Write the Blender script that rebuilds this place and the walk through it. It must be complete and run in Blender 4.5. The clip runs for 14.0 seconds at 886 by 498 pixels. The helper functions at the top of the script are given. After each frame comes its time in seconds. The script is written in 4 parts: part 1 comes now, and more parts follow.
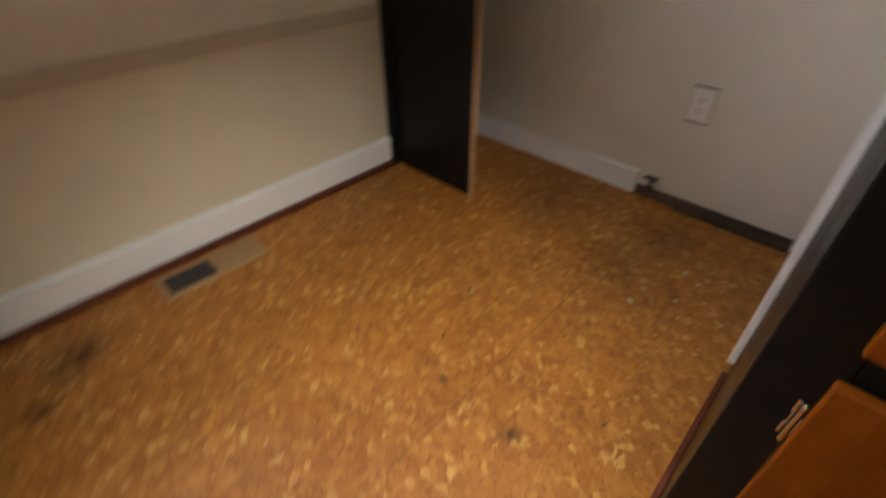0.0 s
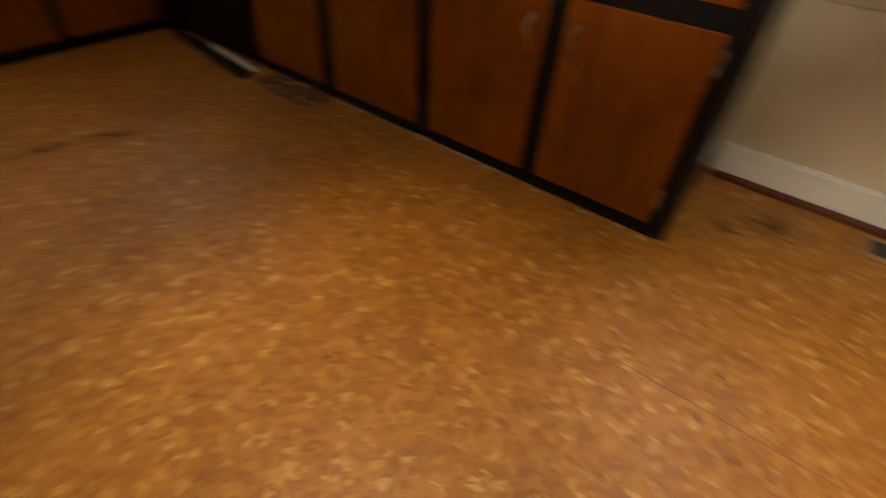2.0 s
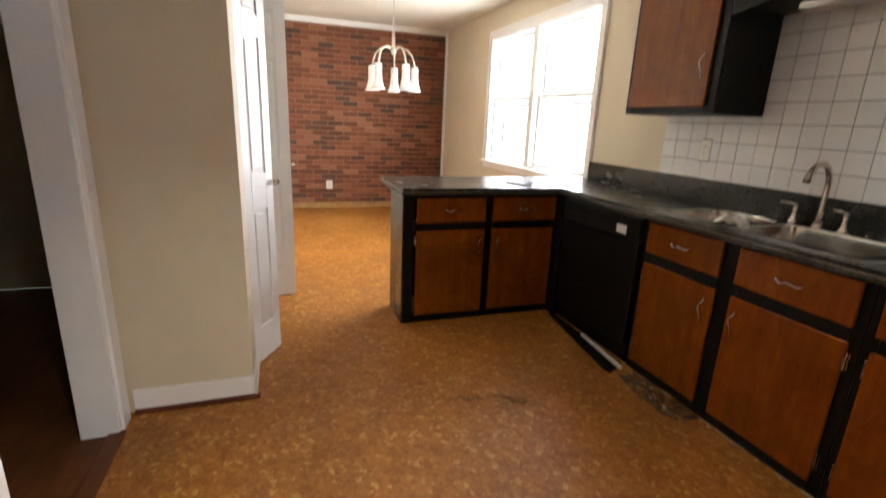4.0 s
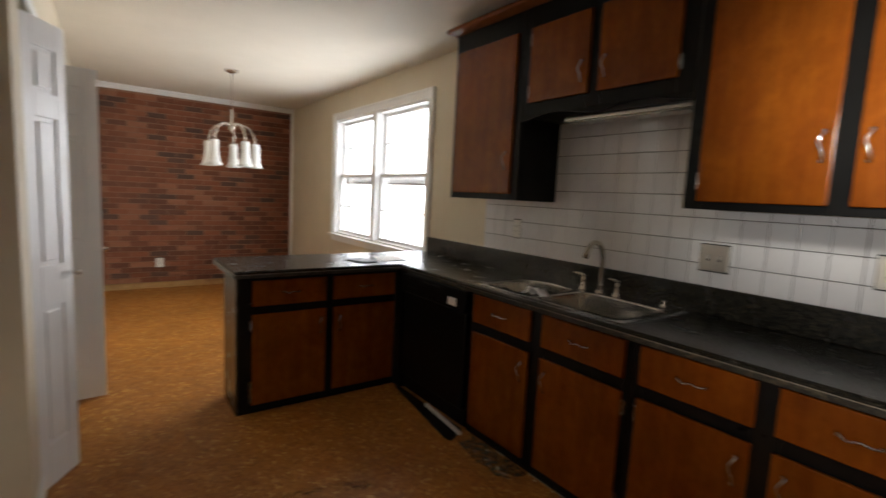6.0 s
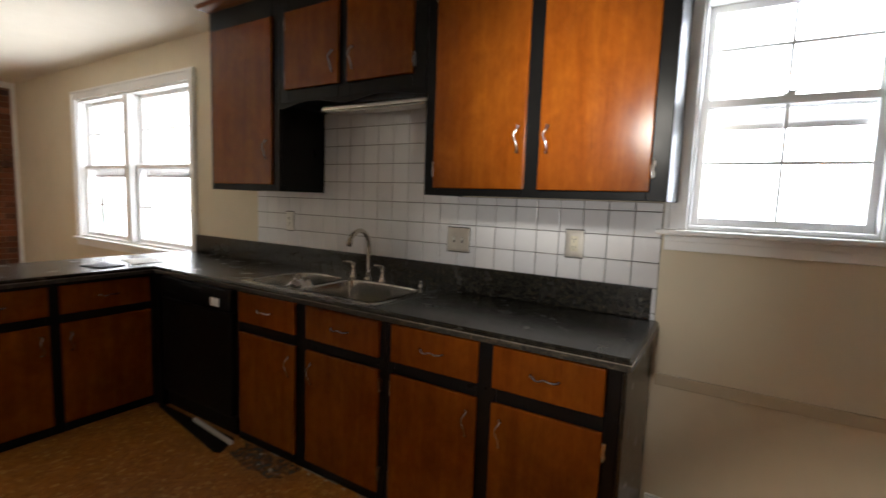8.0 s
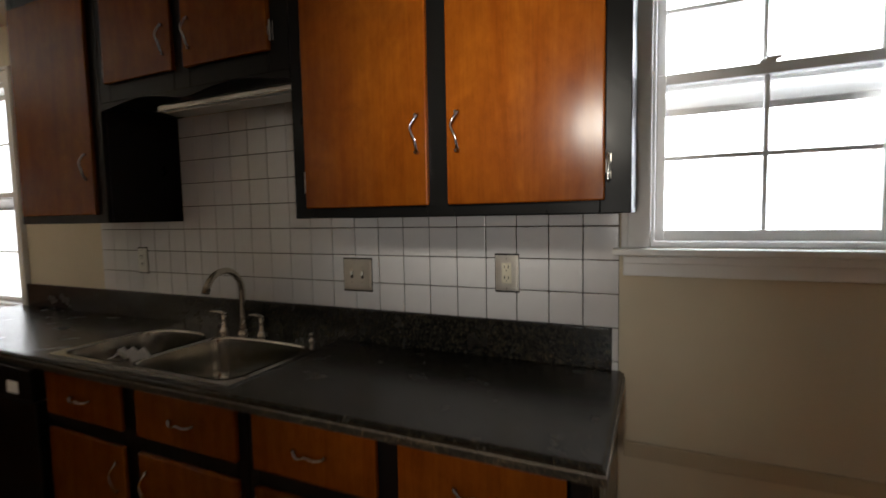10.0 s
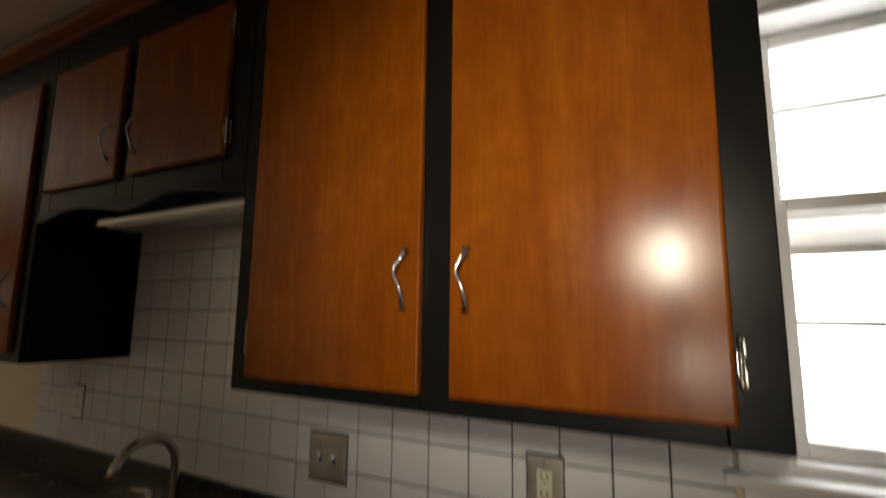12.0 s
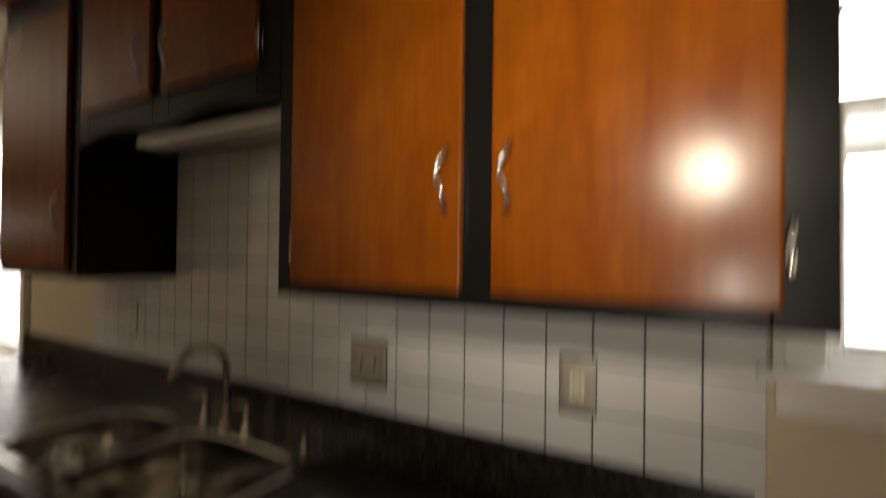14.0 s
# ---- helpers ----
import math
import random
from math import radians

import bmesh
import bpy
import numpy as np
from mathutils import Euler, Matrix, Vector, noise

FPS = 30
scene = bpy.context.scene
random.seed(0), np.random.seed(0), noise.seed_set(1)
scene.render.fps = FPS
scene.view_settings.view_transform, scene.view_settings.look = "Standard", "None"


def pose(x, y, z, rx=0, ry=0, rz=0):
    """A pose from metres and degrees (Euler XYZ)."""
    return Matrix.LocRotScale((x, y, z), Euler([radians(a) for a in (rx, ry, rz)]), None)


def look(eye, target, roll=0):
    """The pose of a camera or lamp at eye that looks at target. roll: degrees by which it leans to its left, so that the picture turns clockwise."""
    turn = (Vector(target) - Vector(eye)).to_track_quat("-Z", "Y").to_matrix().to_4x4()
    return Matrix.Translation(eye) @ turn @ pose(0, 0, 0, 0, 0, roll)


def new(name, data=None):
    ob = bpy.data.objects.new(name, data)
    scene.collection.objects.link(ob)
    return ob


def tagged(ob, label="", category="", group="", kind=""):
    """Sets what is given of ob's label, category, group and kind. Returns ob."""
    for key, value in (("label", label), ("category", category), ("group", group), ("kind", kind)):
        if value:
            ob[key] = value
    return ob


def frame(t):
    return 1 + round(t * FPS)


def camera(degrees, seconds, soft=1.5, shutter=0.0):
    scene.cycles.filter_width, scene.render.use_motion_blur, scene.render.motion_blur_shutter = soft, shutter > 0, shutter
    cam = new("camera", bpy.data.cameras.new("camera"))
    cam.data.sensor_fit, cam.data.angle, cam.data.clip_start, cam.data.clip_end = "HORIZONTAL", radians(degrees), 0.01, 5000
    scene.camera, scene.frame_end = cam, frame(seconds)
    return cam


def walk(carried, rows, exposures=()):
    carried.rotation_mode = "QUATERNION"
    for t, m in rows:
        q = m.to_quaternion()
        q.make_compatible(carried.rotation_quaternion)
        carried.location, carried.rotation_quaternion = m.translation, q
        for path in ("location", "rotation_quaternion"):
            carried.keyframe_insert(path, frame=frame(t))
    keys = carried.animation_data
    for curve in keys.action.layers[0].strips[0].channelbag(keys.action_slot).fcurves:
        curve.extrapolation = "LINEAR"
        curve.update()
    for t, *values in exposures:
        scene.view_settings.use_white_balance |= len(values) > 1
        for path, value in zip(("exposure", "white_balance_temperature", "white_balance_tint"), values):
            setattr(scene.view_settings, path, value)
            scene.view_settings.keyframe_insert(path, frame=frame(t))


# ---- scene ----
cam = camera(86.9, 14.0, 1.5, 0.9)
PATH = [
    (0, (0.361, -1.521, 1.032), (1.504, -0.449, -0.21), 0.2),
    (0.5, (0.305, -1.605, 0.953), (1.088, -0.375, -0.416), 3.9),
    (1, (0.167, -1.69, 0.931), (0.495, -0.313, -0.482), 6.7),
    (1.5, (0.094, -1.794, 0.937), (-0.142, -0.402, -0.479), 7.6),
    (2, (0.104, -1.892, 0.945), (-0.74, -0.682, -0.406), 4.1),
    (2.5, (0.016, -2.012, 1.075), (-1.275, -1.105, -0.155), -0.6),
    (3, (-0.089, -2.263, 1.079), (-1.705, -1.483, 0.196), 1.5),
    (3.2, (-0.103, -2.306, 1.116), (-1.82, -1.629, 0.346), 1.4),
    (5.3, (-0.001, -2.383, 1.373), (-1.8, -1.532, 1.173), 2.4),
    (5.5, (0.001, -2.355, 1.368), (-1.743, -1.398, 1.161), 2.7),
    (6, (0.057, -2.283, 1.373), (-1.55, -1.113, 1.149), 2.9),
    (6.5, (0.129, -2.245, 1.371), (-1.338, -0.903, 1.149), 2.9),
    (7, (0.193, -2.239, 1.37), (-1.113, -0.74, 1.152), 2.9),
    (7.5, (0.223, -2.197, 1.366), (-0.929, -0.577, 1.15), 2.5),
    (8, (0.257, -2.101, 1.353), (-0.787, -0.408, 1.144), 2.0),
    (8.2, (0.261, -2.055, 1.354), (-0.745, -0.339, 1.144), 1.7),
    (10.3, (0.067, -1.414, 1.384), (-0.745, 0.41, 1.261), -1.1),
    (10.5, (0.041, -1.339, 1.391), (-0.785, 0.48, 1.315), -1.1),
    (11, (-0.007, -1.181, 1.428), (-0.864, 0.626, 1.436), -0.4),
    (11.5, (-0.034, -1.09, 1.467), (-0.924, 0.699, 1.559), 0.2),
    (12, (-0.049, -1.063, 1.539), (-0.961, 0.695, 1.818), 0.7),
    (12.5, (-0.022, -1.066, 1.638), (-0.958, 0.639, 2.103), 0.8),
    (13, (-0.014, -1.097, 1.705), (-0.94, 0.573, 2.303), 0.3),
    (13.5, (-0.032, -1.101, 1.683), (-0.983, 0.591, 2.166), -0.6),
    (14, (-0.076, -1.082, 1.471), (-1.077, 0.649, 1.49), 0.7),
]
SHIFT_STOPS = [(0.0, 0.6, 5900, 10), (0.5, 0.63, 6450, 10), (1.0, 0.55, 6700, 10), (2.0, 0.52, 7500, 10), (2.6, 0.97, 6500, 10), (3.2, 1.36, 5900, 10), (5.3, 0.5, 6050, 10),
               (6.5, -0.15, 5950, 10), (8.0, 0.22, 5950, 10), (10.5, -0.8, 6400, 10), (11.5, -0.85, 7000, 10), (12.5, -0.7, 6850, 10), (13.0, -0.5, 6850, 10), (14.0, -0.5, 7050, 10)]
walk(cam, [(t, look(eye, target, roll)) for t, eye, target, roll in PATH], SHIFT_STOPS)

# ---- world and large lights ----
world = bpy.data.worlds.new("sky")
scene.world = world
world.use_nodes = True
wn = world.node_tree.nodes
sky = wn.new("ShaderNodeTexSky")
sky.sky_type, sky.sun_disc = "NISHITA", False
sky.sun_elevation, sky.sun_rotation = radians(40), radians(60)
world.node_tree.links.new(sky.outputs[0], wn["Background"].inputs[0])
wn["Background"].inputs[1].default_value = 0.12

def area_lamp(name, m, w, h, power, colour):
    d = bpy.data.lights.new(name, "AREA")
    d.shape, d.size, d.size_y, d.energy, d.color = "RECTANGLE", w, h, power, colour
    ob = new(name, d)
    ob.matrix_world = m
    return ob

def spot_lamp(name, eye, target, power, cone, radius, colour):
    d = bpy.data.lights.new(name, "SPOT")
    d.energy, d.spot_size, d.spot_blend, d.shadow_soft_size, d.color = power, radians(cone), 1.0, radius, colour
    ob = new(name, d)
    ob.matrix_world = look(eye, target)
    return ob

sun_data = bpy.data.lights.new("sun", "SUN")
sun_data.energy, sun_data.angle, sun_data.color = 1.0, radians(12), (1.0, 0.96, 0.9)
new("sun", sun_data).matrix_world = look((0, 0, 8), (3, 3, 5))
# skylight standing in the two window openings
area_lamp("skylight_dining", pose(-4.355, 0.20, 1.53, -90, 0, 0), 1.95, 1.32, 58, (1.0, 0.97, 0.93))
area_lamp("skylight_kitchen", pose(0.39, 0.20, 1.72, -90, 0, 0), 0.56, 0.88, 25, (0.95, 0.98, 1.0))
# added fixed spots, all on at once, standing in for the one light carried with the camera: at the wall cabinets, the
# start, the floor, the turn, the sink
spot_lamp("video_light_cabinets", (-0.09, -1.20, 1.72), (-0.30, -0.36, 1.76), 58, 73, 0.07, (1.0, 0.90, 0.74))
spot_lamp("video_light_start", (0.60, -1.42, 1.16), (0.84, -0.88, 0.04), 37, 92, 0.04, (1.0, 0.91, 0.76))
spot_lamp("video_light_floor", (-0.36, -1.72, 1.30), (-0.40, -1.42, 0.0), 31, 70, 0.04, (1.0, 0.88, 0.68))
spot_lamp("video_light_turn", (-0.05, -2.20, 1.40), (-1.12, -2.34, 0.36), 21, 80, 0.04, (1.0, 0.90, 0.74))
spot_lamp("video_light_counter", (0.02, -2.05, 1.34), (-0.40, 0.0, 1.04), 32, 52, 0.04, (1.0, 0.93, 0.82))

# ---- materials ----
def material(name, rough=0.5, metal=0.0, coat=0.0, spec=0.5):
    m = bpy.data.materials.new(name)
    m.use_nodes = True
    b = m.node_tree.nodes["Principled BSDF"]
    b.inputs["Roughness"].default_value, b.inputs["Metallic"].default_value = rough, metal
    b.inputs["Coat Weight"].default_value, b.inputs["Coat Roughness"].default_value = coat, 0.22
    b.inputs["Specular IOR Level"].default_value = spec
    return m, b, m.node_tree.nodes, m.node_tree.links

def coords(n, l, scale, rotation=(0, 0, 0)):
    t, mp = n.new("ShaderNodeTexCoord"), n.new("ShaderNodeMapping")
    mp.inputs["Scale"].default_value = scale
    mp.inputs["Rotation"].default_value = rotation
    l.new(t.outputs["Object"], mp.inputs["Vector"])
    return mp.outputs[0]

def noise_tex(n, l, vec, scale, detail=4.0, rough=0.55, distort=0.0):
    t = n.new("ShaderNodeTexNoise")
    t.inputs["Scale"].default_value, t.inputs["Detail"].default_value = scale, detail
    t.inputs["Roughness"].default_value, t.inputs["Distortion"].default_value = rough, distort
    l.new(vec, t.inputs["Vector"])
    return t.outputs["Fac"]

def ramp(n, l, fac, *stops):
    r = n.new("ShaderNodeValToRGB")
    while len(r.color_ramp.elements) < len(stops):
        r.color_ramp.elements.new(0.5)
    for e, (p, c) in zip(r.color_ramp.elements, stops):
        e.position, e.color = p, (*c, 1) if len(c) == 3 else c
    l.new(fac, r.inputs[0])
    return r.outputs[0]

def mix(n, l, fac, a, b, kind="MIX"):
    m = n.new("ShaderNodeMix")
    m.data_type, m.blend_type = "RGBA", kind
    for sock, v in ((m.inputs[0], fac), (m.inputs[6], a), (m.inputs[7], b)):
        if hasattr(v, "is_linked"):
            l.new(v, sock)
        else:
            sock.default_value = v if isinstance(v, float) else (*v, 1)
    return m.outputs[2]

def bump(n, l, b, height, strength, distance=0.002):
    k = n.new("ShaderNodeBump")
    k.inputs["Strength"].default_value, k.inputs["Distance"].default_value = strength, distance
    l.new(height, k.inputs["Height"])
    l.new(k.outputs[0], b.inputs["Normal"])

def painted(name, colour, rough, vary=0.06, grain=90, strength=0.15, coat=0.0, spec=0.5):
    m, b, n, l = material(name, rough, coat=coat, spec=spec)
    v = coords(n, l, (1, 1, 1))
    big, fine = noise_tex(n, l, v, 2.2, 5), noise_tex(n, l, v, grain, 3)
    lo, hi = [c * (1 - vary) for c in colour], [min(1, c * (1 + vary)) for c in colour]
    l.new(ramp(n, l, big, (0.3, lo), (0.7, hi)), b.inputs["Base Color"])
    l.new(ramp(n, l, noise_tex(n, l, v, 7, 4), (0.3, [rough * 0.85] * 3), (0.7, [min(1, rough * 1.2)] * 3)), b.inputs["Roughness"])
    bump(n, l, b, fine, strength)
    return m

def stained_wood(name, dark, mid, light, rough, axis_scale=(9, 9, 0.55)):
    m, b, n, l = material(name, rough, coat=0.05, spec=0.24)
    info, add = n.new("ShaderNodeObjectInfo"), n.new("ShaderNodeVectorMath")
    scl = n.new("ShaderNodeMath")
    scl.operation, scl.inputs[1].default_value = "MULTIPLY", 9.0
    l.new(info.outputs["Random"], scl.inputs[0])
    l.new(coords(n, l, axis_scale), add.inputs[0])
    l.new(scl.outputs[0], add.inputs[1])
    v = add.outputs[0]
    figure, grain = noise_tex(n, l, v, 1.3, 6, 0.6, 1.4), noise_tex(n, l, v, 16, 3, 0.7)
    base = ramp(n, l, figure, (0.25, dark), (0.5, mid), (0.78, light))
    pores = ramp(n, l, grain, (0.30, (0.55, 0.5, 0.45)), (0.55, (1, 1, 1)))
    shifted = n.new("ShaderNodeVectorMath")
    l.new(coords(n, l, (1, 1, 0.7)), shifted.inputs[0])
    l.new(scl.outputs[0], shifted.inputs[1])
    cloud = ramp(n, l, noise_tex(n, l, shifted.outputs[0], 7, 5, 0.65, 0.5), (0.3, (0.66, 0.57, 0.52)), (0.68, (1, 1, 1)))
    mottle = ramp(n, l, noise_tex(n, l, shifted.outputs[0], 34, 4, 0.6), (0.32, (0.72, 0.66, 0.6)), (0.62, (1, 1, 1)))
    base = mix(n, l, 0.85, base, cloud, "MULTIPLY")
    base = mix(n, l, 0.45, base, mottle, "MULTIPLY")
    l.new(mix(n, l, 0.22, base, pores, "MULTIPLY"), b.inputs["Base Color"])
    l.new(ramp(n, l, figure, (0.2, [rough * 0.8] * 3), (0.8, [rough * 1.25] * 3)), b.inputs["Roughness"])
    bump(n, l, b, grain, 0.06, 0.001)
    return m

def metal(name, colour, rough, brushed=0.0):
    m, b, n, l = material(name, rough, 1.0)
    v = coords(n, l, (1, 1 + brushed * 30, 1))
    f = noise_tex(n, l, v, 25, 3)
    l.new(ramp(n, l, f, (0.3, [c * 0.95 for c in colour]), (0.7, colour)), b.inputs["Base Color"])
    l.new(ramp(n, l, f, (0.3, [rough * 0.9] * 3), (0.7, [rough * 1.12] * 3)), b.inputs["Roughness"])
    return m

def floor_material():
    m, b, n, l = material("cork_pattern_vinyl", 0.38, spec=0.4)
    v = coords(n, l, (1, 1, 1))
    chips = n.new("ShaderNodeTexVoronoi")
    chips.inputs["Scale"].default_value, chips.inputs["Randomness"].default_value = 52, 1.0
    warp, wv = noise_tex(n, l, v, 30, 3), n.new("ShaderNodeVectorMath")
    wv.operation = "ADD"
    wm = n.new("ShaderNodeMath")
    wm.operation, wm.inputs[1].default_value = "MULTIPLY", 0.05
    l.new(warp, wm.inputs[0]); l.new(v, wv.inputs[0]); l.new(wm.outputs[0], wv.inputs[1]); l.new(wv.outputs[0], chips.inputs["Vector"])
    sep = n.new("ShaderNodeSeparateColor")
    l.new(chips.outputs["Color"], sep.inputs[0])
    chip = ramp(n, l, sep.outputs[0], (0.0, (0.33, 0.120, 0.0155)), (0.5, (0.40, 0.157, 0.022)), (0.82, (0.45, 0.19, 0.031)), (0.92, (0.50, 0.233, 0.046)), (0.99, (0.58, 0.33, 0.09)))
    cloud = ramp(n, l, noise_tex(n, l, v, 1.6, 5, 0.6), (0.25, (0.72, 0.68, 0.66)), (0.6, (1, 1, 1)))
    # dark specks: grit, and painted shadow between the lumpy chips
    grit_shade = ramp(n, l, noise_tex(n, l, v, 85, 3, 0.7), (0.32, (0.40, 0.32, 0.25)), (0.44, (1, 1, 1)))
    stain = ramp(n, l, noise_tex(n, l, v, 7, 3, 0.5), (0.22, (0.35, 0.3, 0.28)), (0.31, (1, 1, 1)))
    mottle = ramp(n, l, noise_tex(n, l, v, 11, 5, 0.65), (0.3, (0.66, 0.60, 0.55)), (0.56, (1, 1, 1)))
    specks = ramp(n, l, noise_tex(n, l, v, 46, 4, 0.75, 0.5), (0.30, (0.42, 0.33, 0.26)), (0.40, (1, 1, 1)), (0.62, (1, 1, 1)), (0.70, (1.35, 1.42, 1.6)))
    c = mix(n, l, 1.0, chip, cloud, "MULTIPLY")
    c = mix(n, l, 0.6, c, mottle, "MULTIPLY")
    c = mix(n, l, 0.5, c, specks, "MULTIPLY")
    c = mix(n, l, 0.8, c, grit_shade, "MULTIPLY")
    c = mix(n, l, 0.7, c, stain, "MULTIPLY")
    l.new(c, b.inputs["Base Color"])
    l.new(ramp(n, l, noise_tex(n, l, v, 12, 5), (0.3, (0.40, 0.40, 0.40)), (0.7, (0.58, 0.58, 0.58))), b.inputs["Roughness"])
    worn = ramp(n, l, noise_tex(n, l, v, 1.1, 3, 0.5), (0.45, (0.12, 0.12, 0.12)), (0.62, (1, 1, 1)))
    lumps = ramp(n, l, sep.outputs[1], (0.2, (0, 0, 0)), (0.9, (1, 1, 1)))
    bump(n, l, b, mix(n, l, 0.6, noise_tex(n, l, v, 60, 3), mix(n, l, 1.0, lumps, worn, "MULTIPLY")), 0.8, 0.004)
    return m

def counter_material(name="charcoal_laminate", rough=0.26, wear=1.0):
    m, b, n, l = material(name, rough, spec=0.5)
    v = coords(n, l, (1, 1, 1))
    base = ramp(n, l, noise_tex(n, l, v, 90, 5, 0.75, 0.6), (0.40, (0.010, 0.010, 0.009)), (0.51, [c * wear for c in (0.020, 0.019, 0.016)]), (0.57, [c * wear for c in (0.036, 0.031, 0.021)]), (0.68, [c * wear for c in (0.085, 0.07, 0.046)]))
    blots = ramp(n, l, noise_tex(n, l, v, 38, 4, 0.7, 0.8), (0.42, (0.5, 0.5, 0.48)), (0.54, (1, 1, 0.95)), (0.68, (2.4, 2.1, 1.6)))
    base = mix(n, l, 0.75, base, blots, "MULTIPLY")
    soft = ramp(n, l, noise_tex(n, l, v, 5, 4), (0.3, (0.8, 0.8, 0.8)), (0.7, (1, 1, 1)))
    l.new(mix(n, l, 1.0, base, soft, "MULTIPLY"), b.inputs["Base Color"])
    l.new(ramp(n, l, noise_tex(n, l, v, 9, 4), (0.3, [rough * 0.92] * 3), (0.7, [rough * 1.08] * 3)), b.inputs["Roughness"])
    bump(n, l, b, noise_tex(n, l, v, 300, 2), 0.03, 0.001)
    return m

def brick_material():
    m, b, n, l = material("red_brick", 0.9)
    v = coords(n, l, (1, 1, 1))
    info = n.new("ShaderNodeObjectInfo")
    geo = n.new("ShaderNodeNewGeometry")
    add = n.new("ShaderNodeMath")
    l.new(info.outputs["Random"], add.inputs[0]); l.new(geo.outputs["Random Per Island"], add.inputs[1])
    fr = n.new("ShaderNodeMath")
    fr.operation = "FRACT"
    l.new(add.outputs[0], fr.inputs[0])
    c = ramp(n, l, fr.outputs[0], (0.0, (0.085, 0.046, 0.034)), (0.06, (0.12, 0.058, 0.038)), (0.13, (0.14, 0.050, 0.025)), (0.45, (0.205, 0.070, 0.032)), (0.8, (0.265, 0.094, 0.042)), (0.97, (0.33, 0.145, 0.078)))
    l.new(mix(n, l, 0.6, c, ramp(n, l, noise_tex(n, l, v, 38, 5, 0.7), (0.3, (0.6, 0.55, 0.5)), (0.65, (1, 1, 1))), "MULTIPLY"), b.inputs["Base Color"])
    bump(n, l, b, noise_tex(n, l, v, 70, 4), 0.5, 0.003)
    return m

def tile_material():
    m, b, n, l = material("white_glazed_tile", 0.16, spec=0.5)
    info = n.new("ShaderNodeObjectInfo")
    v = coords(n, l, (1, 1, 1))
    c = ramp(n, l, info.outputs["Random"], (0.0, (0.76, 0.76, 0.78)), (1.0, (0.83, 0.83, 0.84)))
    l.new(mix(n, l, 0.35, c, ramp(n, l, noise_tex(n, l, v, 14, 4), (0.3, (0.85, 0.85, 0.86)), (0.7, (1, 1, 1))), "MULTIPLY"), b.inputs["Base Color"])
    bump(n, l, b, noise_tex(n, l, v, 9, 2), 0.12, 0.002)
    return m

def glow(name, colour, strength):
    m = bpy.data.materials.new(name)
    m.use_nodes = True
    n, l = m.node_tree.nodes, m.node_tree.links
    n.remove(n["Principled BSDF"])
    e = n.new("ShaderNodeEmission")
    e.inputs[1].default_value = strength
    v = coords(n, l, (1, 1, 1))
    l.new(ramp(n, l, noise_tex(n, l, v, 0.5, 6), (0.35, [c * 0.92 for c in colour]), (0.65, colour)), e.inputs[0])
    l.new(e.outputs[0], n["Material Output"].inputs[0])
    return m

def glass_material():
    m, b, n, l = material("window_glass", 0.0)
    b.inputs["Transmission Weight"].default_value, b.inputs["IOR"].default_value = 1.0, 1.45
    return m

BLACK = painted("black_satin_paint", (0.007, 0.007, 0.007), 0.32, 0.25, 60, 0.12, 0.0, 0.16)
APPLIANCE = painted("black_enamel", (0.005, 0.005, 0.005), 0.34, 0.2, 40, 0.01, 0.0, 0.2)
WOOD = stained_wood("stained_cabinet_wood", (0.20, 0.048, 0.0036), (0.245, 0.067, 0.0046), (0.29, 0.089, 0.0058), 0.22)
CROWNWOOD = stained_wood("stained_crown_wood", (0.14, 0.04, 0.01), (0.22, 0.07, 0.015), (0.28, 0.10, 0.02), 0.4, (0.6, 9, 9))
RAW = stained_wood("raw_plywood_edge", (0.42, 0.26, 0.13), (0.55, 0.36, 0.19), (0.65, 0.46, 0.27), 0.7)
DARKFLOOR = stained_wood("old_floor_boards", (0.09, 0.032, 0.010), (0.16, 0.06, 0.02), (0.22, 0.09, 0.03), 0.4, (0.6, 9, 9))
SHOE = stained_wood("reddish_shoe_moulding", (0.09, 0.025, 0.012), (0.14, 0.04, 0.02), (0.18, 0.06, 0.03), 0.45, (0.6, 9, 9))
WALL = painted("cream_wall_paint", (0.66, 0.58, 0.43), 0.6, 0.04, 130, 0.2)
# wall cream made paler and greyer: the recess's cooler light put into the colour
RECESS_LIT = painted("cool_lit_recess_paint", (0.70, 0.65, 0.56), 0.6, 0.07, 110, 0.25)
RAIL = painted("tan_rail_paint", (0.50, 0.42, 0.29), 0.5, 0.05)
CEIL = painted("ceiling_paint", (0.74, 0.69, 0.58), 0.8, 0.03, 160, 0.3)
TRIM = painted("white_trim_paint", (0.82, 0.81, 0.79), 0.38, 0.04, 60, 0.1)
TAN = painted("tan_enamel", (0.36, 0.21, 0.085), 0.45, 0.2, 50, 0.3)
PLATESTEEL = metal("plate_steel", (0.78, 0.75, 0.69), 0.36)
DULLMETAL = metal("dull_grey_metal", (0.55, 0.53, 0.50), 0.42)
PLATE = painted("white_plastic", (0.78, 0.77, 0.72), 0.35, 0.02)
CAULK = painted("old_pale_caulk", (0.36, 0.32, 0.26), 0.7, 0.2, 60, 0.4)
IVORY = painted("ivory_plastic", (0.70, 0.66, 0.52), 0.4, 0.03)
SLOT = painted("dark_slot", (0.02, 0.02, 0.02), 0.6, 0.1)
PAPER = painted("paper_white", (0.8, 0.8, 0.78), 0.8, 0.04)
LEAFLET = painted("dark_leaflet", (0.03, 0.03, 0.035), 0.5, 0.2)
MORTAR = painted("grey_brown_mortar", (0.28, 0.16, 0.10), 0.95, 0.15, 50, 0.5)
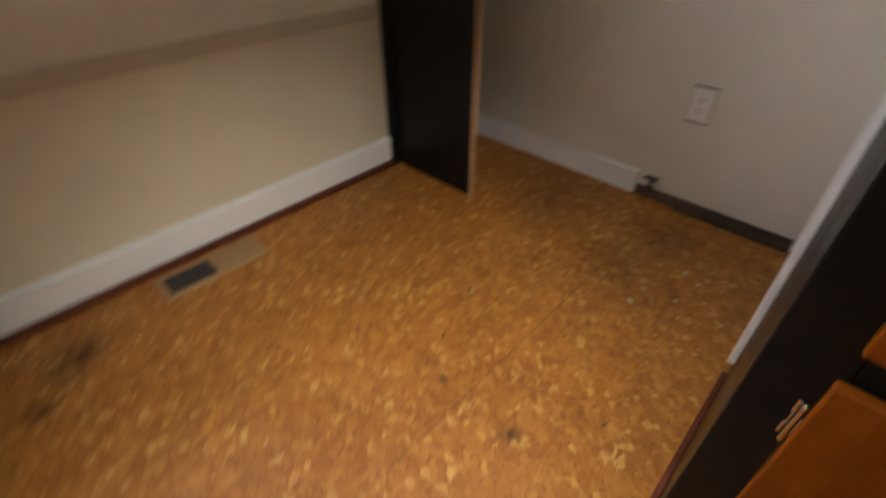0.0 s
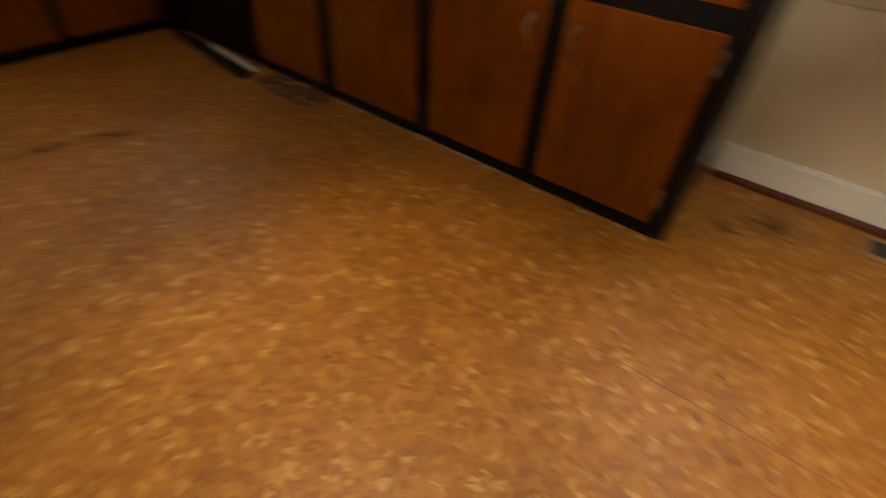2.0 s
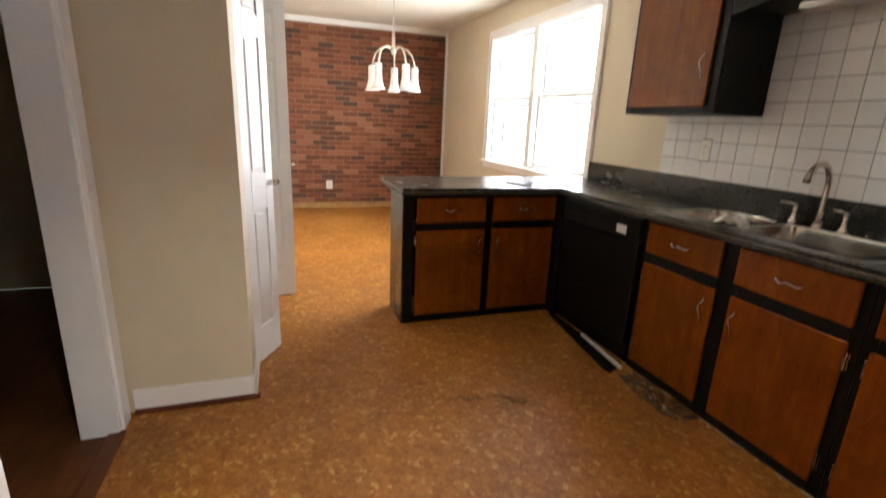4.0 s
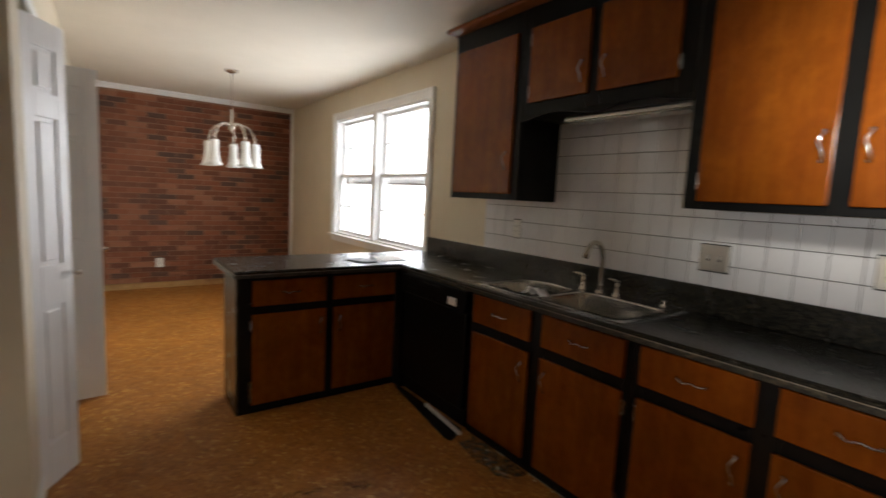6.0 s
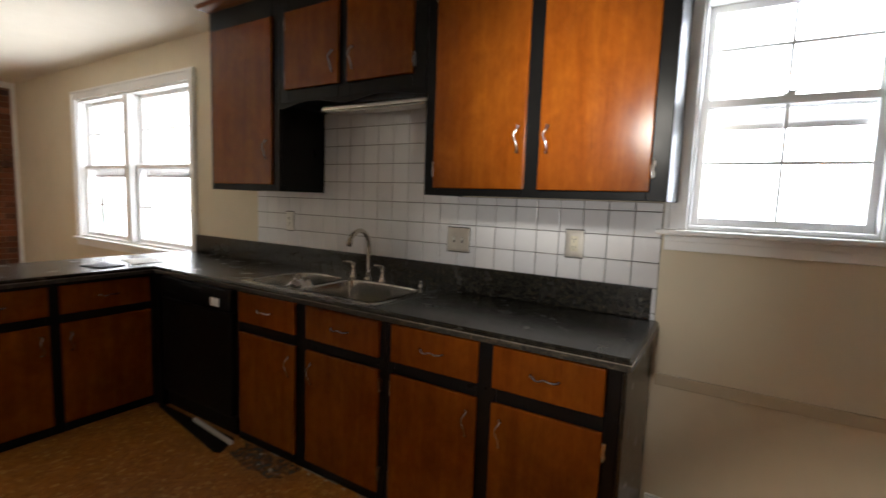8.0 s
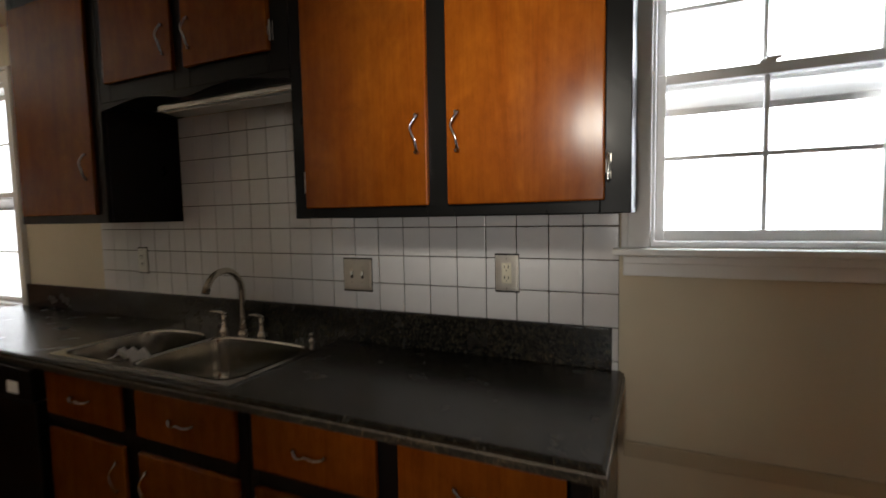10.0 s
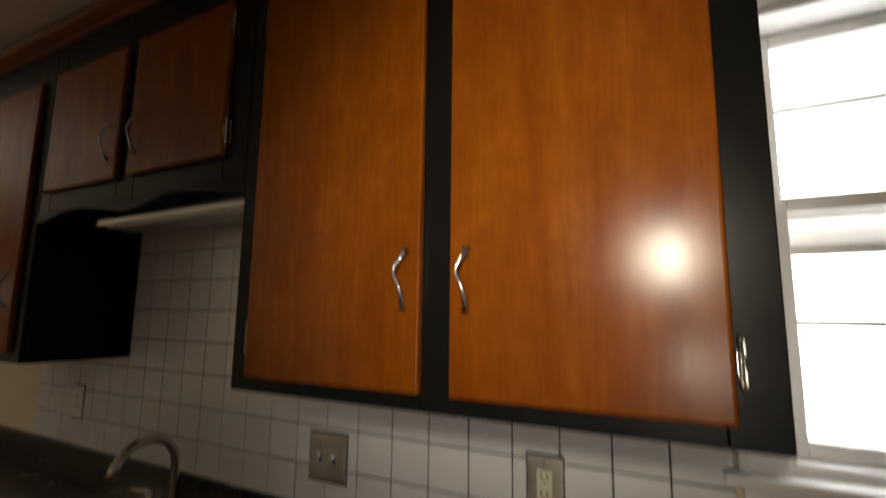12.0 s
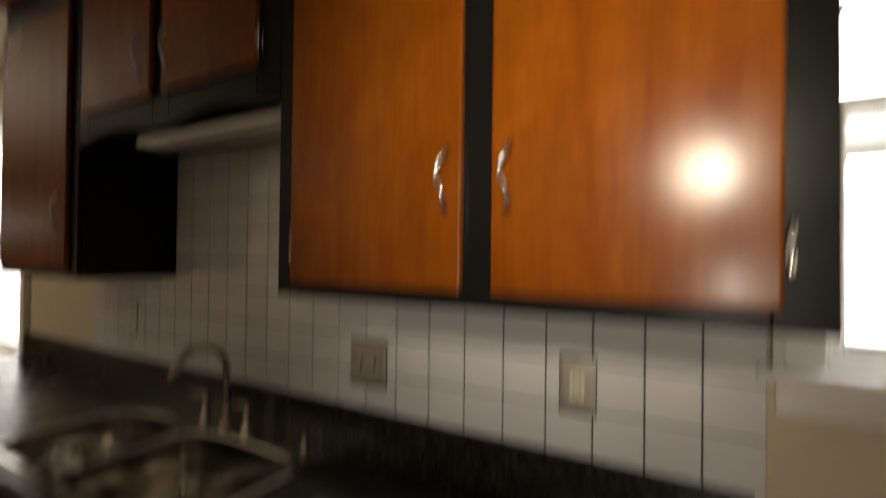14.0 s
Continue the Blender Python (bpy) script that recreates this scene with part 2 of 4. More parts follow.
GROUT = painted("grey_grout", (0.085, 0.08, 0.075), 0.9, 0.3)
RAWPATCH = painted("bare_grey_underlay", (0.11, 0.10, 0.08), 0.85, 0.6, 30, 0.8)
DIRT = painted("dark_floor_grime", (0.05, 0.026, 0.012), 0.6, 0.5, 40, 0.6)
def soft_edges(m, reach, start=0.15, blotch=(0.36, 0.62)):
    """Lets a stain thin out towards its rim and in blotches."""
    n, l = m.node_tree.nodes, m.node_tree.links
    t, ln = n.new("ShaderNodeTexCoord"), n.new("ShaderNodeVectorMath")
    mp = n.new("ShaderNodeMapping")
    mp.inputs["Location"].default_value, mp.inputs["Scale"].default_value = (-1, -1, 0), (2, 2, 0)
    l.new(t.outputs["Generated"], mp.inputs["Vector"])
    ln.operation = "LENGTH"
    l.new(mp.outputs[0], ln.inputs[0])
    rim = ramp(n, l, ln.outputs["Value"], (start, (reach, reach, reach)), (max(0.98, start + 0.02), (0, 0, 0)))
    blot = ramp(n, l, noise_tex(n, l, coords(n, l, (1, 1, 1)), 26, 4, 0.6), (blotch[0], (0, 0, 0)), (blotch[1], (1, 1, 1)))
    l.new(mix(n, l, 1.0, rim, blot, "MULTIPLY"), n["Principled BSDF"].inputs["Alpha"])
soft_edges(DIRT, 0.75)
GRIME = painted("faint_floor_grime", (0.07, 0.034, 0.014), 0.6, 0.5, 40, 0.6)
soft_edges(GRIME, 0.5, 0.1, (0.28, 0.70))
soft_edges(RAWPATCH, 0.85, 1.05, (0.36, 0.58))
SUBFLOOR = painted("broken_wall_base", (0.09, 0.06, 0.04), 0.9, 0.5, 40, 0.8)
LIGHTWOOD = stained_wood("light_oak_baseboard", (0.38, 0.22, 0.08), (0.48, 0.29, 0.11), (0.55, 0.35, 0.15), 0.45, (9, 0.6, 9))
STEEL = metal("brushed_steel", (0.56, 0.54, 0.50), 0.13, 0.0)
CHROME = metal("worn_chrome", (0.50, 0.48, 0.45), 0.15)
NICKEL = metal("brushed_nickel", (0.60, 0.55, 0.48), 0.25)
FLOOR = floor_material()
COUNTER = counter_material()
EDGEBAND = counter_material("worn_laminate_edge", 0.4, 2.2)
BRICK = brick_material()
TILE = tile_material()
GLASS = glass_material()
SHADE = painted("frosted_white_glass", (0.85, 0.84, 0.8), 0.25, 0.02)
OUTSIDE = glow("bright_overcast", (1.0, 1.0, 1.0), 4.0)
GRASS = painted("dry_lawn", (0.10, 0.12, 0.04), 0.9, 0.4, 20, 0.6)

# ---- building helpers ----
def box(bm, x0, x1, y0, y1, z0, z1):
    vs = [bm.verts.new((x, y, z)) for z in (min(z0, z1), max(z0, z1)) for x, y in ((min(x0, x1), min(y0, y1)), (max(x0, x1), min(y0, y1)), (max(x0, x1), max(y0, y1)), (min(x0, x1), max(y0, y1)))]
    for f in ((3, 2, 1, 0), (4, 5, 6, 7), (0, 1, 5, 4), (1, 2, 6, 5), (2, 3, 7, 6), (3, 0, 4, 7)):
        bm.faces.new([vs[i] for i in f])
    return bm

def rounded(bm, r=0.003, seg=2):
    bmesh.ops.bevel(bm, geom=list(bm.edges), offset=r, segments=seg, affect="EDGES", profile=0.6)
    return bm

def block(x0, x1, y0, y1, z0, z1, r=0.003, seg=2):
    bm = box(bmesh.new(), x0, x1, y0, y1, z0, z1)
    return rounded(bm, r, seg) if r else bm

def blocks(*spans):
    bm = bmesh.new()
    for s in spans:
        box(bm, *s)
    return bm

def tube(bm, pts, r, sides=10, closed_ends=True):
    pts = [Vector(p) for p in pts]
    radii = r if isinstance(r, (list, tuple)) else [r] * len(pts)
    rings = []
    for i, p in enumerate(pts):
        d = (pts[min(i + 1, len(pts) - 1)] - pts[max(i - 1, 0)]).normalized()
        a = d.orthogonal().normalized() if i == 0 else (rings[-1][1] - d * rings[-1][1].dot(d)).normalized()
        b = d.cross(a)
        rings.append(([bm.verts.new(p + radii[i] * (math.cos(2 * math.pi * k / sides) * a + math.sin(2 * math.pi * k / sides) * b)) for k in range(sides)], a))
    for (u, _), (v, _) in zip(rings, rings[1:]):
        for k in range(sides):
            bm.faces.new((u[k], u[(k + 1) % sides], v[(k + 1) % sides], v[k])).smooth = True
    if closed_ends:
        bm.faces.new(rings[0][0][::-1])
        bm.faces.new(rings[-1][0])
    return bm

def turned(bm, profile, centre=(0, 0, 0), sides=20):
    """A turned shape from (radius, height) pairs."""
    rings = []
    for r, z in profile:
        rings.append([bm.verts.new((centre[0] + r * math.cos(2 * math.pi * k / sides), centre[1] + r * math.sin(2 * math.pi * k / sides), centre[2] + z)) for k in range(sides)])
    for u, v in zip(rings, rings[1:]):
        for k in range(sides):
            bm.faces.new((u[k], u[(k + 1) % sides], v[(k + 1) % sides], v[k])).smooth = True
    return bm

def mesh_of(name, bm, mat):
    bmesh.ops.recalc_face_normals(bm, faces=list(bm.faces))
    me = bpy.data.meshes.new(name)
    bm.to_mesh(me)
    bm.free()
    me.materials.append(mat)
    return me

def thing(name, label="", category="", group="", kind="", bm=None, mat=None, at=(0, 0, 0)):
    ob = new(name, mesh_of(name, bm, mat) if bm else None)
    ob.location = at
    return tagged(ob, label, category, group, kind)

def part(name, bm, mat, parent, label="", at=(0, 0, 0)):
    ob = new(name, bm if isinstance(bm, bpy.types.Mesh) else mesh_of(name, bm, mat))
    ob.parent, ob.location = parent, at
    return tagged(ob, label)

# ---- the large structure ----
CEILING, BRICKX, EAST, SOUTH = 2.52, -6.98, 2.15, -3.04
RW = (0.100, 0.682, 1.268, 2.165)
LW = (-5.34, -3.37, 0.86, 2.20)

def structure(name, bm, mat, label):
    return thing(name, label, "", "", "structure", bm, mat)

structure("floor", blocks((BRICKX - 0.2, EAST + 0.15, SOUTH - 0.02, 0.2, -0.12, 0.0)), FLOOR, "orange-brown cork-patterned vinyl floor with grime and scuffs")
structure("floor_hall", blocks((-4.0, 1.0, -6.2, SOUTH - 0.02, -0.12, -0.004)), DARKFLOOR, "dark worn wooden floor beyond the doorway")
structure("ceiling", blocks((BRICKX - 0.2, EAST + 0.15, -6.2, 0.2, CEILING, CEILING + 0.12)), CEIL, "cream painted plain ceiling")
x0, x1 = BRICKX - 0.2, EAST + 0.15
structure("wall_north", blocks((x0, LW[0], 0, 0.18, 0, CEILING), (LW[0], LW[1], 0, 0.18, 0, LW[2]), (LW[0], LW[1], 0, 0.18, LW[3], CEILING),
          (LW[1], RW[0], 0, 0.18, 0, CEILING), (RW[0], RW[1], 0, 0.18, 0, RW[2]), (RW[0], RW[1], 0, 0.18, RW[3], CEILING), (RW[1], x1, 0, 0.18, 0, CEILING)), WALL, "cream painted wall with two windows behind the counter")
structure("wall_east", blocks((EAST, EAST + 0.15, SOUTH, 0, 0, CEILING)), RECESS_LIT, "cream painted wall of the refrigerator recess")
structure("wall_partition", blocks((1.516, EAST, -1.680, -1.536, 0, CEILING)), RECESS_LIT, "short cream partition wall beside the cabinet")
structure("wall_south", blocks((-1.28, x1, SOUTH - 0.12, SOUTH, 0, CEILING), (-2.42, -2.03, SOUTH - 0.12, SOUTH, 0, CEILING), (-2.03, -1.28, SOUTH - 0.12, SOUTH, 2.06, CEILING)), WALL, "cream painted wall with an open doorway")
structure("wall_closet_end", blocks((-2.42, -2.17, SOUTH, -2.53, 0, CEILING)), WALL, "cream painted wall end beside the closet")
structure("wall_closet_front", blocks((-3.55, -2.42, -2.65, -2.53, 2.05, CEILING), (x0, -3.55, -2.65, -2.53, 0, CEILING)), WALL, "cream painted wall with the closet opening")
structure("wall_closet_back", blocks((-3.8, -2.42, SOUTH - 0.12, SOUTH, 0, CEILING), (-3.80, -3.55, SOUTH, -2.65, 0, CEILING)), WALL, "plain back wall inside the closet")
structure("wall_hall", blocks((-4.0, 1.0, -6.2, -6.1, 0, CEILING), (-4.1, -4.0, -6.2, SOUTH - 0.12, 0, CEILING), (1.0, 1.1, -6.2, SOUTH - 0.12, 0, CEILING)), WALL, "plain cream walls of the room beyond")
brick_wall = structure("wall_brick", blocks((BRICKX - 0.2, BRICKX - 0.012, -2.53, 0, 0, CEILING)), MORTAR, "red brick accent wall with dark scattered bricks")

def run_moulding(name, spans, mat, label, r=0.004):
    bm = bmesh.new()
    for s in spans:
        box(bm, *s)
    rounded(bm, r)
    return structure(name, bm, mat, label)

run_moulding("baseboard_north", [(0.03, 1.615, -0.024, -0.001, 0.020, 0.120), (0.03, 1.615, -0.016, -0.001, 0.120, 0.128)], TRIM, "white painted baseboard under the window")
run_moulding("shoe_moulding_north", [(0.03, 1.615, -0.046, -0.001, 0.0, 0.019)], SHOE, "reddish brown shoe moulding along the baseboard")
run_moulding("baseboard_east", [(EAST - 0.016, EAST - 0.001, -0.945, -0.01, 0.0, 0.10)], TRIM, "white painted baseboard that stops halfway")
run_moulding("baseboard_closet_end", [(-2.169, -2.154, SOUTH + 0.03, -2.515, 0.02, 0.11), (-2.42, -2.154, -2.529, -2.514, 0.02, 0.11)], TRIM, "white painted baseboard round the wall end")
run_moulding("shoe_moulding_closet_end", [(-2.169, -2.142, SOUTH + 0.03, -2.503, 0.0, 0.018)], SHOE, "reddish brown shoe moulding along the wall end")
run_moulding("baseboard_brick", [(BRICKX, BRICKX + 0.02, -2.52, -0.02, 0.0, 0.075)], LIGHTWOOD, "light oak baseboard under the brick wall")
run_moulding("crown_brick", [(BRICKX, BRICKX + 0.03, -2.52, -0.001, CEILING - 0.065, CEILING - 0.03), (BRICKX, BRICKX + 0.05, -2.52, -0.001, CEILING - 0.03, CEILING - 0.002)], TRIM, "white crown moulding over the brick wall")
run_moulding("trim_brick_corner", [(BRICKX, BRICKX + 0.035, -0.036, -0.001, 0.076, CEILING - 0.066)], TRIM, "white vertical corner strip beside the bricks")
run_moulding("chair_rail", [(0.03, 1.615, -0.014, -0.001, 0.615, 0.665)], RAIL, "tan painted chair rail on the cream wall")
run_moulding("threshold", [(-2.03, -1.28, SOUTH - 0.03, SOUTH + 0.03, 0.0, 0.012)], DARKFLOOR, "worn wooden threshold strip in the doorway", 0.003)
run_moulding("doorway_casing", [(-2.13, -2.04, SOUTH + 0.001, SOUTH + 0.022, 0, 2.05), (-2.04, -2.015, SOUTH - 0.125, SOUTH + 0.012, 0, 2.05), (-1.27, -1.18, SOUTH + 0.001, SOUTH + 0.022, 0, 2.05), (-1.295, -1.27, SOUTH - 0.125, SOUTH + 0.012, 0, 2.05),
              (-2.13, -1.18, SOUTH + 0.001, SOUTH + 0.022, 2.055, 2.14)], TRIM, "white painted casing of the open doorway", 0.005)
run_moulding("partition_corner_trim", [(1.461, 1.514, -1.632, -1.531, 0.02, CEILING - 0.01)], TRIM, "white painted edge strip of the partition", 0.004)
run_moulding("broken_base", [(EAST - 0.010, EAST - 0.001, -1.526, -0.947, 0.0, 0.045), (EAST - 0.03, EAST - 0.001, -1.52, -1.12, 0.0, 0.02)], SUBFLOOR, "dark broken strip where the baseboard is missing", 0.002)

# windows: casings, stool, sashes with muntins and panes
def window(name, label, x0, x1, z0, z1, units, cols, meet, upper, lower):
    w = thing(name, label, "window", "", "structure")
    c = 0.075
    part("window_frame", rounded(blocks((x0 - c, x0, -0.02, -0.001, z0, z1 + c), (x1, x1 + c, -0.02, -0.001, z0, z1 + c), (x0 + 0.001, x1 - 0.001, -0.018, -0.001, z1, z1 + c),
         (x0 - c - 0.006, x0 - c + 0.014, -0.03, -0.001, z0, z1 + c + 0.008), (x1 + c - 0.014, x1 + c + 0.006, -0.03, -0.001, z0, z1 + c + 0.008), (x0 - c + 0.015, x1 + c - 0.015, -0.03, -0.019, z1 + c - 0.012, z1 + c + 0.008)), 0.004), TRIM, w)
    part("window_jamb", rounded(blocks((x0 + 0.001, x0 + 0.01, 0.0, 0.175, z0, z1), (x1 - 0.01, x1 - 0.001, 0.0, 0.175, z0, z1), (x0 + 0.011, x1 - 0.011, 0.0, 0.175, z1 - 0.02, z1 - 0.001)), 0.002), TRIM, w)
    part("window_sill", rounded(blocks((x0 - c - 0.03, x1 + c + 0.03, -0.055, 0.0, z0 - 0.022, z0 - 0.001), (x0 + 0.001, x1 - 0.001, 0.0, 0.175, z0, z0 + 0.018)), 0.005), TRIM, w)
    part("apron", rounded(blocks((x0 - c, x1 + c, -0.02, -0.001, z0 - 0.085, z0 - 0.023), (x0 - c, x1 + c, -0.028, -0.019, z0 - 0.048, z0 - 0.024)), 0.004), TRIM, w)
    edges = [x0 + 0.01 + (x1 - x0 - 0.02) * k / units for k in range(units + 1)]
    for k in range(units - 1):
        part("mullion", block(edges[k + 1] - 0.045, edges[k + 1] + 0.045, -0.016, 0.17, z0 + 0.019, z1 - 0.021, 0.004), TRIM, w)
    for k in range(units):
        a, b = edges[k] + (0.046 if k else 0.001), edges[k + 1] - (0.046 if k < units - 1 else 0.001)
        for sash, (s0, s1, y) in (("lower_sash", (z0 + 0.019, meet + 0.02, 0.045)), ("upper_sash", (meet - 0.02, z1 - 0.021, 0.088))):
            st, rail_b, rail_t = 0.026, (0.030 if sash == "lower_sash" else 0.036), 0.030
            bm = blocks((a, a + st, y, y + 0.034, s0, s1), (b - st, b, y, y + 0.034, s0, s1), (a + st, b - st, y, y + 0.034, s0, s0 + rail_b), (a + st, b - st, y, y + 0.034, s1 - rail_t, s1))
            so = part(sash, rounded(bm, 0.003), TRIM, w)
            gx0, gx1, gz0, gz1 = a + st, b - st, s0 + rail_b, s1 - rail_t
            mz = lower if sash == "lower_sash" else upper
            xs = [gx0 + (gx1 - gx0) * i / cols for i in range(cols + 1)]
            for i in range(1, cols):
                part("muntin", block(xs[i] - 0.006, xs[i] + 0.006, y + 0.006, y + 0.028, gz0, gz1, 0.002), TRIM, so)
            part("muntin", block(gx0, gx1, y + 0.008, y + 0.026, mz - 0.006, mz + 0.006, 0.002), TRIM, so)
            for i in range(cols):
                for p0, p1 in ((gz0, mz - 0.006), (mz + 0.006, gz1)):
                    pane = part("pane", block(xs[i] + (0.006 if i else 0), xs[i + 1] - (0.006 if i < cols - 1 else 0), y + 0.015, y + 0.019, p0, p1, 0), GLASS, so)
                    pane.visible_shadow = False
        if cols > 1:
            part("sash_lock", rounded(blocks(((a + b) / 2 - 0.02, (a + b) / 2 + 0.02, 0.05, 0.075, meet + 0.021, meet + 0.03), ((a + b) / 2 - 0.006, (a + b) / 2 + 0.03, 0.045, 0.06, meet + 0.03, meet + 0.037)), 0.002), TRIM, w)
        part("storm_rail", block(a, b, 0.145, 0.165, meet - 0.075, meet - 0.014, 0.003), TRIM, w, "white aluminium storm window rail")
        part("storm_lip", block(a, b, 0.130, 0.144, meet - 0.088, meet - 0.066, 0.003), DULLMETAL, w, "lower lip of the storm window")
    return w

window("window_1", "white double-hung kitchen window with divided panes", *RW, 1, 2, 1.757, 1.976, 1.532)
window("window_2", "white twin double-hung dining window, bright with daylight", *LW, 2, 1, 1.549, 1.88, 1.195)

# outdoors: lawn sheet and a bright hazy distance
structure("ground", blocks((-400, 400, -400, 800, -0.8, -0.7)), GRASS, "dry lawn outside the windows")
structure("backdrop", blocks((-60, 60, 52, 52.1, -0.7, 40)), OUTSIDE, "bright overcast distance beyond the windows")

# ---- kitchen hardware, built once each ----
def wave(u, knots):
    """Eased value between (place, value) knots."""
    for (a, p), (b, q) in zip(knots, knots[1:]):
        if u <= b:
            k = (1 - math.cos(math.pi * (u - a) / (b - a))) / 2
            return p + (q - p) * k
    return knots[-1][1]

def pull_mesh(vertical):
    """Wavy chrome pull about 10 cm long, standing off a face that looks to -y."""
    bm = bmesh.new()
    n, pts, rs = 18, [], []
    for i in range(n + 1):
        u = i / n
        s = (u - 0.5) * 0.104
        off = wave(u, ((0, 0.006), (0.27, 0.005), (0.64, -0.0085), (1, 0.0075)) if vertical else ((0, 0.0075), (0.27, -0.006), (0.55, 0.004), (0.8, -0.002), (1, -0.001)))
        out = -0.006 - 0.017 * math.sin(math.pi * u) ** 0.6
        pts.append((off, out, s) if vertical else (s, out, off))
        rs.append(0.0027 + 0.0018 * abs(math.cos(math.pi * u)) ** 3 + 0.0008 * math.sin(math.pi * u))
    tube(bm, pts, rs, 8)
    for s in (-0.05, 0.05):
        c = (0, 0, s) if vertical else (s, 0, 0)
        tube(bm, [c, (c[0], -0.008, c[2])], [0.0065, 0.005], 8)
    return mesh_of("pull", bm, CHROME)

def hinge_mesh():
    """Surface hinge: two shaped leaves and a knuckle with finials."""
    bm = blocks((-0.004, 0.0, -0.0165, 0.0, -0.018, 0.018), (0.006, 0.014, -0.003, 0.0015, -0.034, -0.010), (0.006, 0.014, -0.003, 0.0015, 0.010, 0.034), (0.004, 0.011, -0.003, 0.0015, -0.0098, 0.0098))
    rounded(bm, 0.0012, 1)
    tube(bm, [(0.004, -0.010, -0.040), (0.004, -0.010, -0.034), (0.004, -0.010, -0.031), (0.004, -0.010, 0.031), (0.004, -0.010, 0.034), (0.004, -0.010, 0.040)], [0.002, 0.006, 0.0048, 0.0048, 0.006, 0.002], 10)
    return mesh_of("hinge", bm, CHROME)

PULL_V, PULL_H, HINGE = pull_mesh(True), pull_mesh(False), hinge_mesh()

def slab(w, h, t=0.018):
    """A flat door or drawer front with eased edges; its back lies at y = 0."""
    return rounded(box(bmesh.new(), -w / 2, w / 2, -t, -0.0005, -h / 2, h / 2), 0.006, 5)

def front(parent, name, x0, x1, z0, z1, y, handle, hinges=(), tilt=0.0):
    """A slab front on a face frame at y, with its pull and hinges; handle is h or (x, z) for an upright pull."""
    cx, cz = (x0 + x1) / 2, (z0 + z1) / 2
    ob = part(name, slab(x1 - x0, z1 - z0), WOOD, parent, "", (cx, y, cz))
    ob.rotation_euler = (0, radians(tilt), 0)
    if handle == "h":
        part("pull", PULL_H, None, ob, "wavy chrome pull", (0, -0.018, 0))
    elif handle:
        part("pull", PULL_V, None, ob, "wavy chrome pull", (handle[0] - cx, -0.018, handle[1] - cz))
    for hx, hz in hinges:
        k = part("hinge", HINGE, None, ob, "chrome surface hinge", (hx - cx, -0.003, hz - cz))
        k.scale = (-0.72 if hx < cx else 0.72, 0.8, 0.88)
        k.location.y = -0.002
    return ob

def face_frame(spans, y0, y1):
    bm = bmesh.new()
    for a, b, c, d in spans:
        box(bm, a, b, y0, y1, c, d)
    return rounded(bm, 0.002, 1)

# ---- base cabinets under the long counter ----
YF, YB = -0.565, -0.02
def base_unit(label, x0, x1, doors, end_panel=False):
    cab = thing("base_cabinet", label, "cabinet", "kitchen base cabinets")
    part("body", blocks((x0 + 0.001, x0 + 0.018, YF + 0.02, YB, 0.0, 0.843), (x1 - 0.018, x1 - 0.001, YF + 0.02, YB, 0.0, 0.843), (x0 + 0.019, x1 - 0.019, YF + 0.021, YB, 0.05, 0.066), (x0 + 0.019, x1 - 0.019, YB - 0.012, YB, 0.067, 0.843)), BLACK, cab)
    (a0, a1), (b0, b1) = doors
    fr = [(x0, x0 + 0.04, 0, 0.843), (x1 - 0.045, x1, 0, 0.843), (a1 - 0.012, b0 + 0.012, 0.0, 0.843)]
    for p, q in ((x0 + 0.04, a1 - 0.012), (b0 + 0.012, x1 - 0.045)):
        fr += [(p, q, 0.0, 0.062), (p, q, 0.60, 0.675), (p, q, 0.82, 0.843)]
    part("face_frame", face_frame(fr, YF, YF + 0.02), BLACK, cab)
    for k, (d0, d1) in enumerate(doors):
        hs = d1 + 0.002 if k else d0 - 0.002
        px = d0 + 0.04 if k else d1 - 0.04
        front(cab, "drawer", d0, d1, 0.668, 0.83, YF, "h", (), (-0.25, 0.2)[k])
        front(cab, "door", d0, d1, 0.052, 0.614, YF, (px, 0.505), ((hs, 0.14), (hs, 0.545)))
    if end_panel:
        part("end_panel", block(x1 + 0.001, x1 + 0.014, YF, YB, 0.0, 0.843, 0.002), COUNTER, cab, "charcoal laminate end panel")
    part("toe_strip", block(x0 + 0.005, x1 - 0.005, YF - 0.005, YF - 0.0005, 0.0, 0.012, 0.001), BLACK, cab, "chipped black strip along the floor")
    return cab

base_unit("black-framed base cabinet with reddish wood fronts under the sink", -1.985, -0.955, ((-1.955, -1.515), (-1.438, -0.988)))
base_unit("black-framed base cabinet with two wood drawers and doors", -0.953, 0.0, ((-0.922, -0.511), (-0.450, -0.048)), True)

# peninsula cabinet: its fronts look along +x, so it is built facing -y and turned
pen = thing("peninsula_cabinet", "black peninsula cabinet with two drawers and two wood doors", "cabinet", "kitchen base cabinets")
pen.matrix_world = pose(-2.795, -1.665, 0, 0, 0, 90)
L = 1.06
part("body", blocks((0.001, 0.018, 0.02, 0.33, 0, 0.843), (L - 0.018, L, 0.02, 0.33, 0, 0.843), (0.019, L - 0.019, 0.318, 0.33, 0, 0.843), (0.019, L - 0.019, 0.021, 0.317, 0.05, 0.066)), BLACK, pen)
fr = [(0, 0.06, 0, 0.843), (L - 0.03, L, 0, 0.843), (0.525, 0.595, 0, 0.843)]
for p, q in ((0.06, 0.525), (0.595, L - 0.03)):
    fr += [(p, q, 0, 0.065), (p, q, 0.605, 0.68), (p, q, 0.815, 0.843)]
part("face_frame", face_frame(fr, 0.0, 0.02), BLACK, pen)
